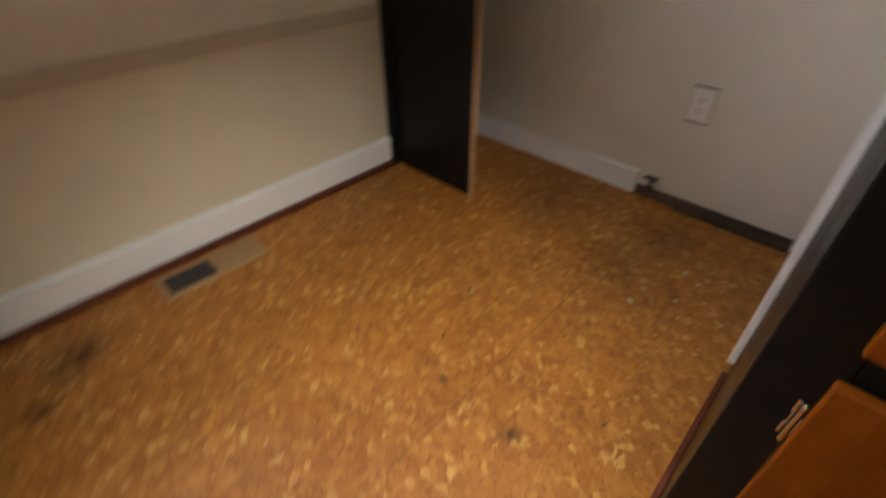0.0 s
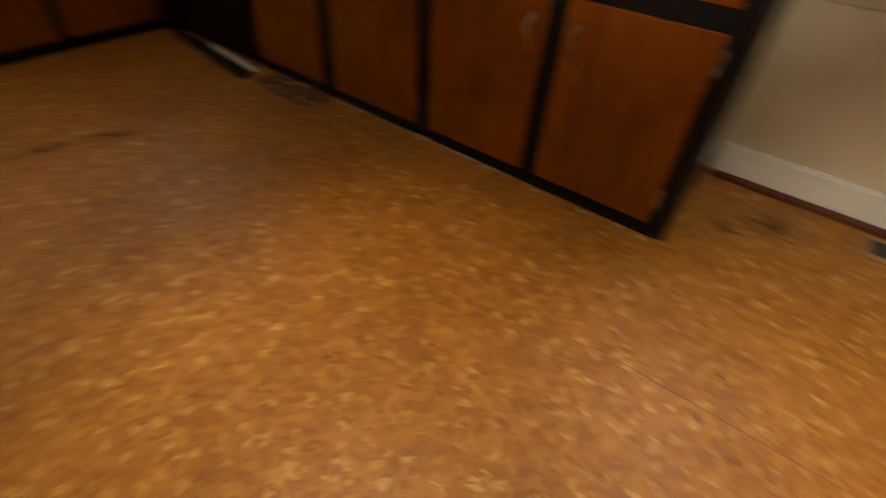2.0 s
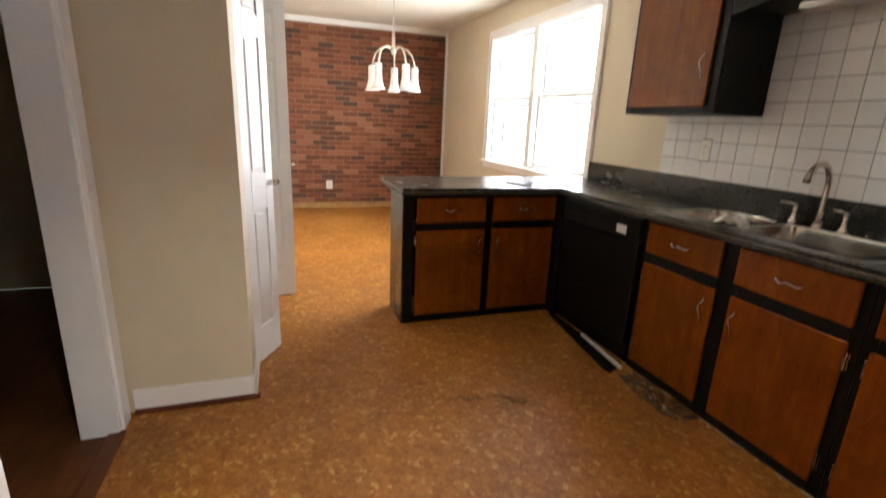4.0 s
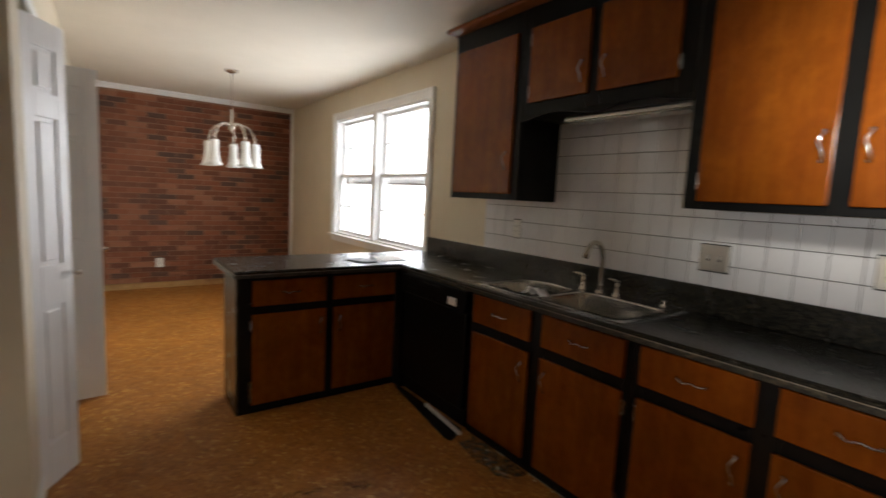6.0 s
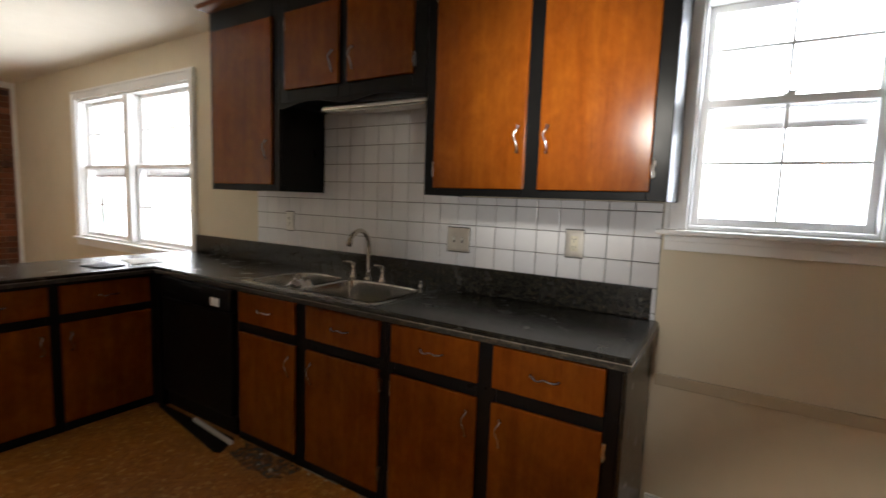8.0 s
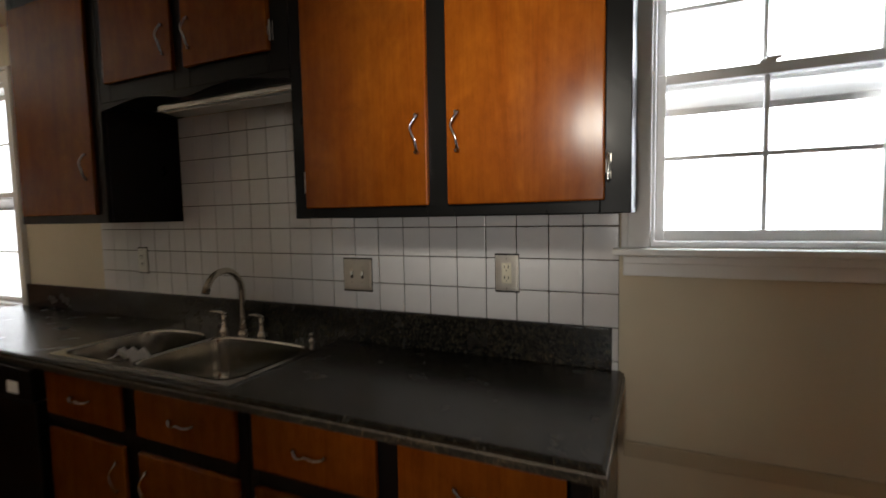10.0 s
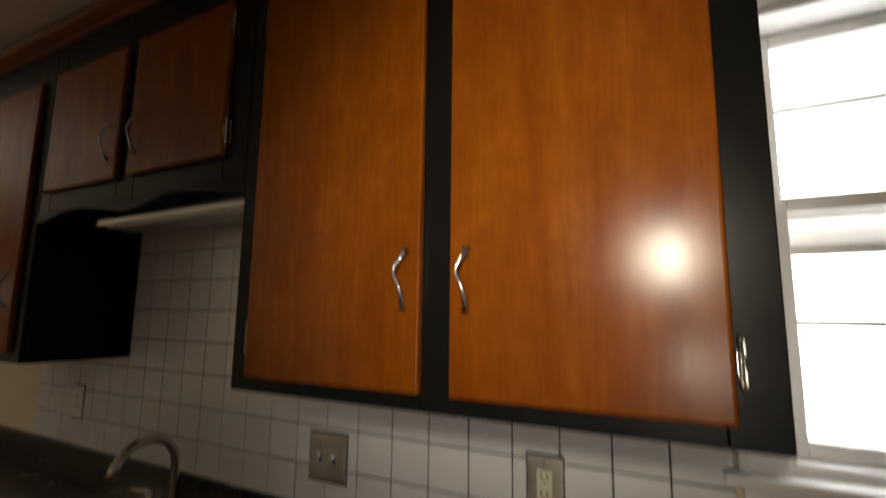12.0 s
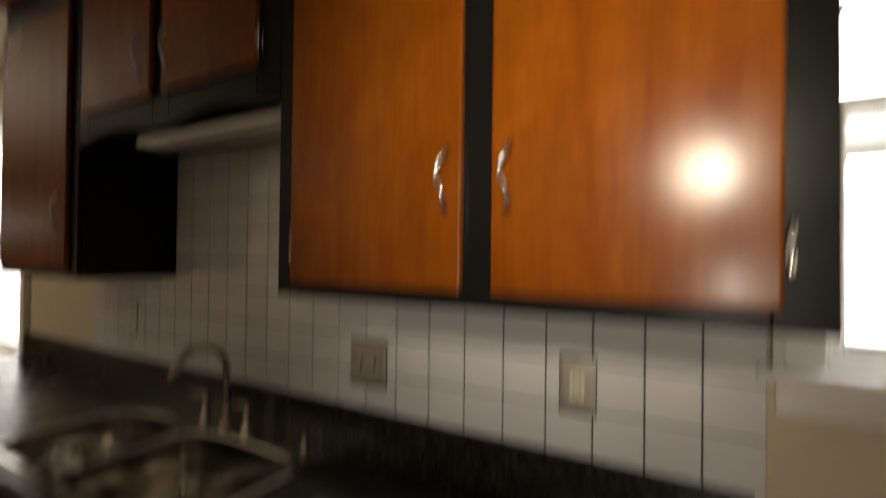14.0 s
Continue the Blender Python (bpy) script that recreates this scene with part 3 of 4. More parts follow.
for k, (d0, d1) in enumerate(((0.075, 0.535), (0.585, 1.045))):
    hs = d1 + 0.002 if k else d0 - 0.002
    front(pen, "drawer", d0, d1, 0.665, 0.822, 0.0, "h")
    front(pen, "door", d0, d1, 0.055, 0.617, 0.0, (d0 + 0.04 if k else d1 - 0.04, 0.51), ((hs, 0.13), (hs, 0.55)))
part("end_panel", block(-0.012, -0.001, 0.0, 0.33, 0.0, 0.843, 0.002), COUNTER, pen, "charcoal laminate end panel")

# dishwasher between the peninsula and the sink cabinet
thing("corner_filler", "black painted filler strip beside the dishwasher", "filler panel", bm=block(-2.812, -2.703, -0.6045, -0.545, 0.0, 0.843, 0), mat=BLACK)
dw = thing("dishwasher", "black built-in dishwasher with a white sticker", "dishwasher")
part("body", block(-2.70, -1.99, -0.555, -0.03, 0.10, 0.84, 0.004), APPLIANCE, dw)
part("door", block(-2.69, -1.995, -0.60, -0.557, 0.115, 0.70, 0.008, 3), APPLIANCE, dw)
part("control_panel", block(-2.69, -1.995, -0.608, -0.557, 0.706, 0.832, 0.008, 3), APPLIANCE, dw)
part("latch_handle", block(-2.45, -2.24, -0.618, -0.6085, 0.792, 0.815, 0.004), APPLIANCE, dw)
for k in range(4):
    part("button", block(-2.63 + 0.035 * k, -2.605 + 0.035 * k, -0.612, -0.6085, 0.745, 0.757, 0.001, 1), SLOT, dw)
part("sticker", block(-2.165, -2.085, -0.6098, -0.6085, 0.728, 0.775, 0), PAPER, dw, "white paper sticker")
part("kick_plate", block(-2.69, -1.995, -0.57, -0.552, 0.005, 0.108, 0.003), APPLIANCE, dw)
strip = part("lower_edge", block(-0.21, 0.21, -0.010, 0.010, 0.0, 0.018, 0.003), PLATE, dw, "white strip hanging loose below", (-2.13, -0.633, 0.010))
strip.rotation_euler = (0, 0, radians(-5.5))
def flap_bm():
    bm = bmesh.new()
    foot = [(-2.74, -0.607), (-2.70, -0.628), (-1.95, -0.742), (-1.91, -0.725), (-1.97, -0.607)]
    lo, hi = [bm.verts.new((x, y, 0.001)) for x, y in foot], [bm.verts.new((x, y, 0.006 + (0.010 if y > -0.61 else 0.0))) for x, y in foot]
    bm.faces.new(lo[::-1]); bm.faces.new(hi)
    for k in range(len(foot)):
        bm.faces.new((lo[k], lo[(k + 1) % len(foot)], hi[(k + 1) % len(foot)], hi[k]))
    return bm
part("kick_flap", flap_bm(), BLACK, dw, "black flap lying on the floor")

# ---- countertop, backsplash, sink ----
SX0, SX1, SY0, SY1, CT = -1.95, -1.02, -0.568, -0.028, 0.885
def loop(bm, pts, z):
    vs = [bm.verts.new((x, y, z)) for x, y in pts]
    return vs, [bm.edges.new((vs[i], vs[(i + 1) % len(vs)])) for i in range(len(vs))]

def worktop():
    bm = bmesh.new()
    outline = [(0.03, -0.608), (0.03, -0.005), (-3.386, -0.005), (-3.386, -1.695), (-2.747, -1.695), (-2.747, -0.608)]
    hole = [(SX0 + 0.02, SY0 + 0.02), (SX1 - 0.02, SY0 + 0.02), (SX1 - 0.02, SY1 - 0.02), (SX0 + 0.02, SY1 - 0.02)]
    e = loop(bm, outline, CT)[1] + loop(bm, hole, CT)[1]
    bmesh.ops.triangle_fill(bm, use_beauty=True, edges=e)
    r = bmesh.ops.extrude_face_region(bm, geom=list(bm.faces))
    bmesh.ops.translate(bm, vec=(0, 0, -0.04), verts=[v for v in r["geom"] if isinstance(v, bmesh.types.BMVert)])
    bmesh.ops.recalc_face_normals(bm, faces=list(bm.faces))
    sharp = [ed for ed in bm.edges if len(ed.link_faces) == 2 and ed.calc_face_angle() > 1.0 and abs(ed.verts[0].co.z - ed.verts[1].co.z) < 1e-5]
    bmesh.ops.bevel(bm, geom=sharp, offset=0.008, segments=3, affect="EDGES")
    return bm
top = thing("countertop", "dark charcoal speckled laminate countertop, L-shaped", "countertop", bm=worktop(), mat=COUNTER)
for spans in ((-2.744, 0.032, -0.6105, -0.6082), (0.0302, 0.0325, -0.6078, -0.010), (-2.7468, -2.7445, -1.695, -0.6108), (-3.386, -2.7445, -1.6975, -1.6952)):
    part("edge_band", block(*spans, CT - 0.041, CT - 0.021, 0.0008, 1), EDGEBAND, top, "worn grey laminate edge band")
    part("seam", block(*spans, CT - 0.0205, CT - 0.0185, 0.0004, 1), CAULK, top, "pale worn seam along the edge")
thing("backsplash_ledge", "low charcoal laminate upstand along the counter", "backsplash", bm=block(-3.30, -0.005, -0.024, -0.006, CT + 0.001, 1.018, 0.005, 3), mat=COUNTER)

def basin_outline(x0, x1, y0, y1, r, arch):
    """Rounded basin outline whose back edge bows by arch."""
    pts = []
    for cx, cy, a0 in ((x1 - r, y0 + r, -90), (x1 - r, y1 - r, 0), (x0 + r, y1 - r, 90), (x0 + r, y0 + r, 180)):
        pts += [(cx + r * math.cos(radians(a0 + 15 * k)), cy + r * math.sin(radians(a0 + 15 * k))) for k in range(7)]
    dense = []
    for i, p in enumerate(pts):
        q = pts[(i + 1) % len(pts)]
        n = max(1, int(math.dist(p, q) / 0.05))
        dense += [(p[0] + (q[0] - p[0]) * k / n, p[1] + (q[1] - p[1]) * k / n) for k in range(n)]
    mid, half = (x0 + x1) / 2, (x1 - x0) / 2
    return [(x, y + arch * (1 - ((x - mid) / half) ** 2) * max(0, (y - y0) / (y1 - y0)) ** 4) for x, y in dense]

sink = thing("kitchen_sink", "stainless steel double-bowl sink set into the counter", "sink")
BOWLS = ((SX0 + 0.022, -1.555, SY0 + 0.024, -0.195, 0.06, 0.05, 0.15), (-1.535, SX1 - 0.028, SY0 + 0.024, -0.165, 0.06, 0.02, 0.19))
bm = bmesh.new()
rim = [(SX0, SY0), (SX1, SY0), (SX1, SY1), (SX0, SY1)]
edges = loop(bm, rim, CT + 0.006)[1]
for b in BOWLS:
    edges += loop(bm, basin_outline(*b[:6]), CT + 0.006)[1]
bmesh.ops.triangle_fill(bm, use_beauty=True, edges=edges)
top = [ed for ed in bm.edges if ed.is_boundary]
r = bmesh.ops.extrude_edge_only(bm, edges=top)
bmesh.ops.translate(bm, vec=(0, 0, -0.0055), verts=[v for v in r["geom"] if isinstance(v, bmesh.types.BMVert)])
part("rim", bm, STEEL, sink)
for b in BOWLS:
    bm = bmesh.new()
    pts = basin_outline(*b[:6])
    cx, cy = (b[0] + b[1]) / 2, (b[2] + b[3]) / 2
    rings = []
    for f, z in ((1.0, 0.009), (0.992, 0.009), (0.985, 0.0), (0.965, -b[6] * 0.6), (0.94, -b[6] * 0.88), (0.86, -b[6]), (0.2, -b[6] - 0.006), (0.09, -b[6] - 0.012)):
        rings.append([bm.verts.new((cx + (x - cx) * f, cy + (y - cy) * f, CT + z)) for x, y in pts])
    for u, v in zip(rings, rings[1:]):
        for k in range(len(u)):
            bm.faces.new((u[k], u[(k + 1) % len(u)], v[(k + 1) % len(u)], v[k])).smooth = True
    bm.faces.new(rings[-1])
    bowl = part("bowl", bm, STEEL, sink)
    part("drain", turned(bmesh.new(), [(0.0, 0.004), (0.02, 0.004), (0.042, 0.006), (0.045, 0.0)], (cx, cy, CT - b[6] - 0.008)), CHROME, bowl, "round strainer drain")

faucet = thing("faucet", "curved chrome gooseneck faucet at the sink", "faucet")
FX, FY, FZ = -1.475, -0.088, CT + 0.007
part("spout", tube(bmesh.new(), [(FX, FY, FZ), (FX, FY, FZ + 0.06), (FX, FY, FZ + 0.18)] + [(FX + 0.023 * (1 - math.cos(radians(a))), FY - 0.108 * (1 - math.cos(radians(a))), FZ + 0.18 + 0.10 * math.sin(radians(a))) for a in range(15, 166, 15)], [0.017, 0.014, 0.0125] + [0.0125] * 9 + [0.014, 0.0145], 14), NICKEL, faucet)
part("spout_base", turned(bmesh.new(), [(0.0, 0.02), (0.018, 0.02), (0.024, 0.006), (0.026, 0.0)], (FX, FY, FZ)), NICKEL, faucet)
for hx, reach in ((-1.588, -0.045), (-1.372, -0.03)):
    h = part("handle_post", turned(bmesh.new(), [(0.0, 0.075), (0.012, 0.073), (0.011, 0.05), (0.013, 0.02), (0.021, 0.006), (0.023, 0.0)], (hx, FY, FZ)), NICKEL, faucet)
    part("lever", tube(bmesh.new(), [(hx + 0.01, FY + 0.004, FZ + 0.072), (hx - 0.02, FY - 0.01, FZ + 0.085), (hx + reach - 0.01, FY - 0.03, FZ + 0.088)], [0.009, 0.007, 0.005], 8), NICKEL, h, "curved lever")
thing("sink_sprayer_cap", "small chrome cap beside the sink rim", "sprayer", bm=turned(bmesh.new(), [(0.0, 0.034), (0.008, 0.034), (0.012, 0.026), (0.008, 0.016), (0.014, 0.004), (0.016, 0.0)], (-1.115, -0.085, FZ)), mat=CHROME)

def crumpled(w, d, h, seed, n=9):
    rnd = random.Random(seed)
    bm = bmesh.new()
    g = [[bm.verts.new((w * (i / n - 0.5) * (1 + rnd.uniform(-0.1, 0.1)), d * (j / n - 0.5) * (1 + rnd.uniform(-0.1, 0.1)), h * rnd.random() * math.sin(math.pi * (i + 0.5) / (n + 1)) + 0.002)) for j in range(n + 1)] for i in range(n + 1)]
    for i in range(n):
        for j in range(n):
            bm.faces.new((g[i][j], g[i + 1][j], g[i + 1][j + 1], g[i][j + 1])).smooth = True
    r = bmesh.ops.extrude_face_region(bm, geom=list(bm.faces))
    bmesh.ops.translate(bm, vec=(0, 0, -0.0015), verts=[v for v in r["geom"] if isinstance(v, bmesh.types.BMVert)])
    return bm
thing("crumpled_rag", "crumpled white paper towel lying on the sink divider", "paper towel", bm=crumpled(0.13, 0.065, 0.05, 8, 4), mat=PAPER, at=(-1.556, -0.515, CT + 0.0115))
leaf = thing("leaflet", "dark folded leaflet lying on the countertop", "leaflet", bm=rounded(blocks((-0.10, 0.10, -0.07, 0.07, 0.0, 0.002), (-0.098, 0.095, -0.068, 0.06, 0.0035, 0.005)), 0.0006, 1), mat=LEAFLET, at=(-2.96, -0.80, CT + 0.002))
leaf.rotation_euler = (0, 0, radians(12))
sheet = thing("paper_sheet", "white paper sheet lying by the leaflet", "paper", bm=block(-0.13, 0.13, -0.09, 0.09, 0.0, 0.0015, 0), mat=PAPER, at=(-3.02, -0.55, CT + 0.002))
sheet.rotation_euler = (0, 0, radians(-8))

# ---- wall cabinets ----
UY = -0.342
def wall_unit(label, x0, x1, zb, zf, doors, group="kitchen wall cabinets"):
    """A wall cabinet from zb up to the crown; its fronts start at zf."""
    cab = thing("wall_cabinet", label, "cabinet", group)
    part("side_panel", block(x0, x0 + 0.018, UY + 0.021, -0.001, zb, 2.50, 0.001, 1), BLACK, cab)
    part("side_panel", block(x1 - 0.018, x1, UY + 0.021, -0.001, zb, 2.50, 0.001, 1), BLACK, cab)
    part("bottom_panel", block(x0 + 0.019, x1 - 0.019, UY + 0.021, -0.001, zb + 0.004, zb + 0.02, 0), BLACK, cab)
    part("top_panel", block(x0 + 0.019, x1 - 0.019, UY + 0.021, -0.001, 2.33, 2.348, 0), BLACK, cab)
    inner = [x0] + [v for d in doors for v in d] + [x1]
    fr = []
    for k in range(0, len(inner), 2):
        fr.append((inner[k] - (0.012 if k else 0), inner[k + 1] + (0.012 if k + 2 < len(inner) else 0), zb, 2.50))
    for d0, d1 in doors:
        fr += [(d0 + 0.012, d1 - 0.012, zb, zf + 0.012), (d0 + 0.012, d1 - 0.012, 2.30, 2.50)]
    part("face_frame", face_frame(fr, UY, UY + 0.02), BLACK, cab)
    return cab

uL = wall_unit("black-framed wall cabinet with one tall wood door", -2.553, -1.915, 1.37, 1.405, ((-2.515, -1.965),))
front(uL, "door", -2.515, -1.965, 1.405, 2.312, UY, (-2.005, 1.60), ((-2.517, 1.48), (-2.517, 2.23)))
uM = wall_unit("short black-framed wall cabinet over the sink", -1.913, -0.943, 1.845, 1.91, ((-1.858, -1.462), (-1.405, -1.012)))
front(uM, "door", -1.858, -1.462, 1.91, 2.312, UY, (-1.50, 2.02), ((-1.860, 1.97), (-1.860, 2.25)))
front(uM, "door", -1.405, -1.012, 1.91, 2.312, UY, (-1.367, 2.02), ((-1.010, 1.97), (-1.010, 2.25)))
uR = wall_unit("large black-framed wall cabinet with two glossy wood doors", -0.941, 0.060, 1.373, 1.404, ((-0.884, -0.460), (-0.402, 0.002)))
front(uR, "door", -0.884, -0.460, 1.404, 2.312, UY, (-0.491, 1.60), ((-0.886, 1.485), (-0.886, 2.22)))
front(uR, "door", -0.402, 0.002, 1.404, 2.312, UY, (-0.371, 1.597), ((0.006, 1.483), (0.006, 2.22)))

def crown_bm(x0, x1):
    prof = [(0.0, 2.428), (-0.010, 2.428), (-0.016, 2.434), (-0.034, 2.440), (-0.050, 2.446), (-0.056, 2.458), (-0.052, 2.474), (0.0, 2.474)]
    bm = bmesh.new()
    ends = [[bm.verts.new((x + (y if x < -2 else 0), UY - 0.0008 + y, z)) for y, z in prof] for x in (x0, x1)]
    for k in range(len(prof)):
        a, b = k, (k + 1) % len(prof)
        bm.faces.new((ends[0][a], ends[1][a], ends[1][b], ends[0][b]))
    bm.faces.new(ends[0][::-1]); bm.faces.new(ends[1])
    ret = [[bm.verts.new((x0 + y, yy + (y if yy < -0.1 else 0), z)) for y, z in prof] for yy in (UY - 0.0008, -0.002)]
    for k in range(len(prof)):
        a, b = k, (k + 1) % len(prof)
        bm.faces.new((ret[0][a], ret[1][a], ret[1][b], ret[0][b]))
    return bm
thing("crown_moulding", "reddish stained wood crown along the wall cabinets", "moulding", bm=crown_bm(-2.555, 0.058), mat=CROWNWOOD)

# slim light fitting under the short cabinet
fit = thing("under_cabinet_light", "dull grey slim light fitting under the wall cabinet", "light fixture")
def strip_bm(x0, x1, prof, taper=0.0):
    """A profile of (y, z) drawn along x, its left end cut back by taper at the front."""
    bm = bmesh.new()
    back = max(p[0] for p in prof)
    lo = min(p[0] for p in prof)
    ends = [[bm.verts.new((x0 + taper * (back - y) / (back - lo), y, z)) for y, z in prof], [bm.verts.new((x1, y, z)) for y, z in prof]]
    bm.faces.new(ends[0])
    bm.faces.new(ends[1][::-1])
    for k in range(len(prof)):
        q = (k + 1) % len(prof)
        bm.faces.new((ends[0][q], ends[0][k], ends[1][k], ends[1][q]))
    bmesh.ops.recalc_face_normals(bm, faces=bm.faces)
    return bm
part("housing", rounded(strip_bm(-1.672, -0.962, [(-0.19, 1.8280), (-0.272, 1.8280), (-0.308, 1.8100), (-0.308, 1.7940), (-0.19, 1.7940)], 0.05), 0.002, 1), DULLMETAL, fit)
part("lip", rounded(strip_bm(-1.620, -0.962, [(-0.304, 1.7935), (-0.314, 1.7935), (-0.314, 1.7880), (-0.304, 1.7880)]), 0.0015, 1), CHROME, fit, "bright lower lip")
part("diffuser", block(-1.60, -0.985, -0.292, -0.205, 1.7850, 1.7935, 0.003), DULLMETAL, fit, "grey lens underneath")
def scallop_bm(x0, x1, arches, z_low, z_high, z_top, y0, y1, steps=64):
    """A board whose lower edge runs in smooth arches."""
    bm, cols = bmesh.new(), []
    for k in range(steps + 1):
        u = k / steps * arches
        z = z_low + (z_high - z_low) * ((1 - math.cos(2 * math.pi * (u % 1.0))) / 2) ** 0.7
        x = x0 + (x1 - x0) * k / steps
        cols.append([bm.verts.new((x, y, h)) for y, h in ((y0, z), (y0, z_top), (y1, z_top), (y1, z))])
    for a, b in zip(cols, cols[1:]):
        for i in range(4):
            bm.faces.new((a[i], b[i], b[(i + 1) % 4], a[(i + 1) % 4]))
    bm.faces.new(cols[0][::-1]); bm.faces.new(cols[-1])
    return bm
part("valance", scallop_bm(-1.913, -0.943, 2, 1.816, 1.8435, 1.8445, UY, UY + 0.018), BLACK, uM, "black scalloped valance board")

# ---- outlets and switches ----
def wall_plate(name, label, m, w, plate_mat, kind):
    p = thing(name, label, "switch" if kind == "switch" else "outlet")
    p.matrix_world = m
    bm = blocks((-w / 2, w / 2, -0.004, -0.0005, -0.06, 0.06), (-w / 2 + 0.006, w / 2 - 0.006, -0.0062, -0.0041, -0.054, 0.054))
    part("plate", rounded(bm, 0.0018, 2), plate_mat, p)
    # dark sheet, a little larger than the plate, paints the shadowed gap round it
    part("cutout", block(-w / 2 - 0.002, w / 2 + 0.002, -0.0022, -0.0002, -0.0655, 0.0655, 0), SLOT, p, "dark backing put in for the shadowed gap round the plate")
    if kind == "switch":
        for x in (-0.024, 0.024):
            s = part("toggle", rounded(blocks((x - 0.0055, x + 0.0055, -0.008, -0.0062, -0.014, 0.014)), 0.0008, 1), SLOT, p, "dark switch slot")
            part("lever", rounded(blocks((x - 0.005, x + 0.005, -0.019, -0.0082, -0.002, 0.013)), 0.0015, 1), PLATE, s)
            for z in (-0.03, 0.03):
                part("screw", turned(bmesh.new(), [(0.0, 0.0), (0.003, 0.0), (0.0035, -0.001)], (x, -0.007, z), 8), CHROME, p)
    else:
        part("insert", block(-0.017, 0.017, -0.009, -0.0062, -0.034, 0.034, 0.0015), IVORY if plate_mat is PLATESTEEL else PLATE, p, "ivory receptacle insert")
        for z in (-0.018, 0.018):
            for x in (-0.0065, 0.0065):
                part("slot", block(x - 0.0015, x + 0.0015, -0.0105, -0.0092, z - 0.001, z + 0.008, 0), SLOT, p)
            part("slot", block(-0.002, 0.002, -0.0105, -0.0092, z - 0.010, z - 0.006, 0), SLOT, p)
        for z in (-0.05, 0.05):
            part("screw", turned(bmesh.new(), [(0.0, 0.0), (0.003, 0.0), (0.0035, -0.001)], (0, -0.007, z), 8), CHROME, p)
    return p
wall_plate("light_switch", "double toggle switch with a steel plate on the tiles", pose(-0.938, -0.012, 1.152), 0.128, PLATESTEEL, "switch")
wall_plate("wall_outlet", "receptacle with a steel plate on the tiles", pose(-0.339, -0.012, 1.178), 0.080, PLATESTEEL, "outlet")
wall_plate("wall_outlet", "receptacle with a white plate on the tiles", pose(-2.219, -0.012, 1.180), 0.072, PLATE, "outlet")
wall_plate("wall_outlet", "white receptacle on the brick wall", pose(BRICKX + 0.004, -1.715, 0.33, 0, 0, 90), 0.09, PLATE, "outlet")
wall_plate("wall_outlet", "white receptacle low on the recess wall", pose(EAST, -1.085, 0.41, 0, 0, -90), 0.075, PLATE, "outlet")

# ---- refrigerator recess and the facing cabinet ----
tall = thing("refrigerator_side_panel", "tall black plywood panel with a raw wood edge", "panel")
part("panel", block(1.643, 1.663, -0.460, -0.003, 0.0, 2.13, 0.001, 1), BLACK, tall)
part("raw_edge", block(1.643, 1.668, -0.4695, -0.4605, 0.0, 2.13, 0.001, 1), RAW, tall, "raw unpainted plywood edge")
part("cleat", block(1.617, 1.6415, -0.045, -0.003, 0.0, 2.13, 0.002, 1), BLACK, tall, "black fixing batten")
thing("bridge_cabinet", "black cabinet box over the refrigerator recess", "cabinet", bm=block(1.665, EAST - 0.002, -0.45, -0.002, 1.85, 2.45, 0.003), mat=BLACK)

side = thing("tall_cabinet", "tall black cabinet with wood fronts beside the recess", "cabinet")
side.matrix_world = pose(0.845, -1.548, 0, 0, 0, -90)
part("side_panel", block(0.0, 0.018, 0.021, 0.615, 0.0, 2.13, 0.001, 1), BLACK, side)
part("side_panel", block(0.862, 0.88, 0.021, 0.615, 0.0, 2.13, 0.001, 1), BLACK, side)
part("back_panel", block(0.019, 0.861, 0.60, 0.615, 0.0, 2.13, 0), BLACK, side)
part("top_panel", block(0.0, 0.88, 0.0, 0.615, 2.131, 2.15, 0.002, 1), BLACK, side)
fr = [(0, 0.075, 0, 2.13), (0.835, 0.88, 0, 2.13)] + [(0.075, 0.835, c, d) for c, d in ((0, 0.145), (0.63, 0.69), (0.82, 0.88), (2.05, 2.13))]
part("face_frame", face_frame(fr, 0.0, 0.02), BLACK, side)
front(side, "door", 0.064, 0.452, 0.13, 0.64, 0.0, (0.415, 0.52), ((0.062, 0.170), (0.062, 0.560)))
front(side, "door", 0.457, 0.845, 0.13, 0.64, 0.0, (0.494, 0.52), ((0.847, 0.170), (0.847, 0.560)))
front(side, "drawer", 0.064, 0.845, 0.685, 0.83, 0.0, "h")
front(side, "door", 0.064, 0.452, 0.87, 2.06, 0.0, (0.415, 1.10), ((0.062, 1.0), (0.062, 1.93)))
front(side, "door", 0.457, 0.845, 0.87, 2.06, 0.0, (0.494, 1.10), ((0.847, 1.0), (0.847, 1.93)))
part("shoe_strip", block(-0.014, -0.001, 0.002, 0.58, 0.0, 0.02, 0.003), SHOE, side, "reddish shoe strip at the floor")
# solid dark strip paints the shade of the gap next to the trim
run_moulding("partition_edge_gap", [(1.4545, 1.4605, -1.632, -1.550, 0.0, CEILING - 0.01)], SLOT, "dark strip put in for the shaded gap beside the white edge strip", 0.001)
pipe = thing("water_stub", "short capped water pipe at the broken wall base", "pipe")
part("pipe", tube(bmesh.new(), [(EAST - 0.002, -1.01, 0.05), (EAST - 0.035, -1.01, 0.05), (EAST - 0.045, -1.01, 0.06), (EAST - 0.045, -1.01, 0.10)], 0.007, 8), SUBFLOOR, pipe)
part("valve", tube(bmesh.new(), [(EAST - 0.045, -1.035, 0.105), (EAST - 0.045, -0.985, 0.105)], [0.012, 0.009], 8), SUBFLOOR, pipe)

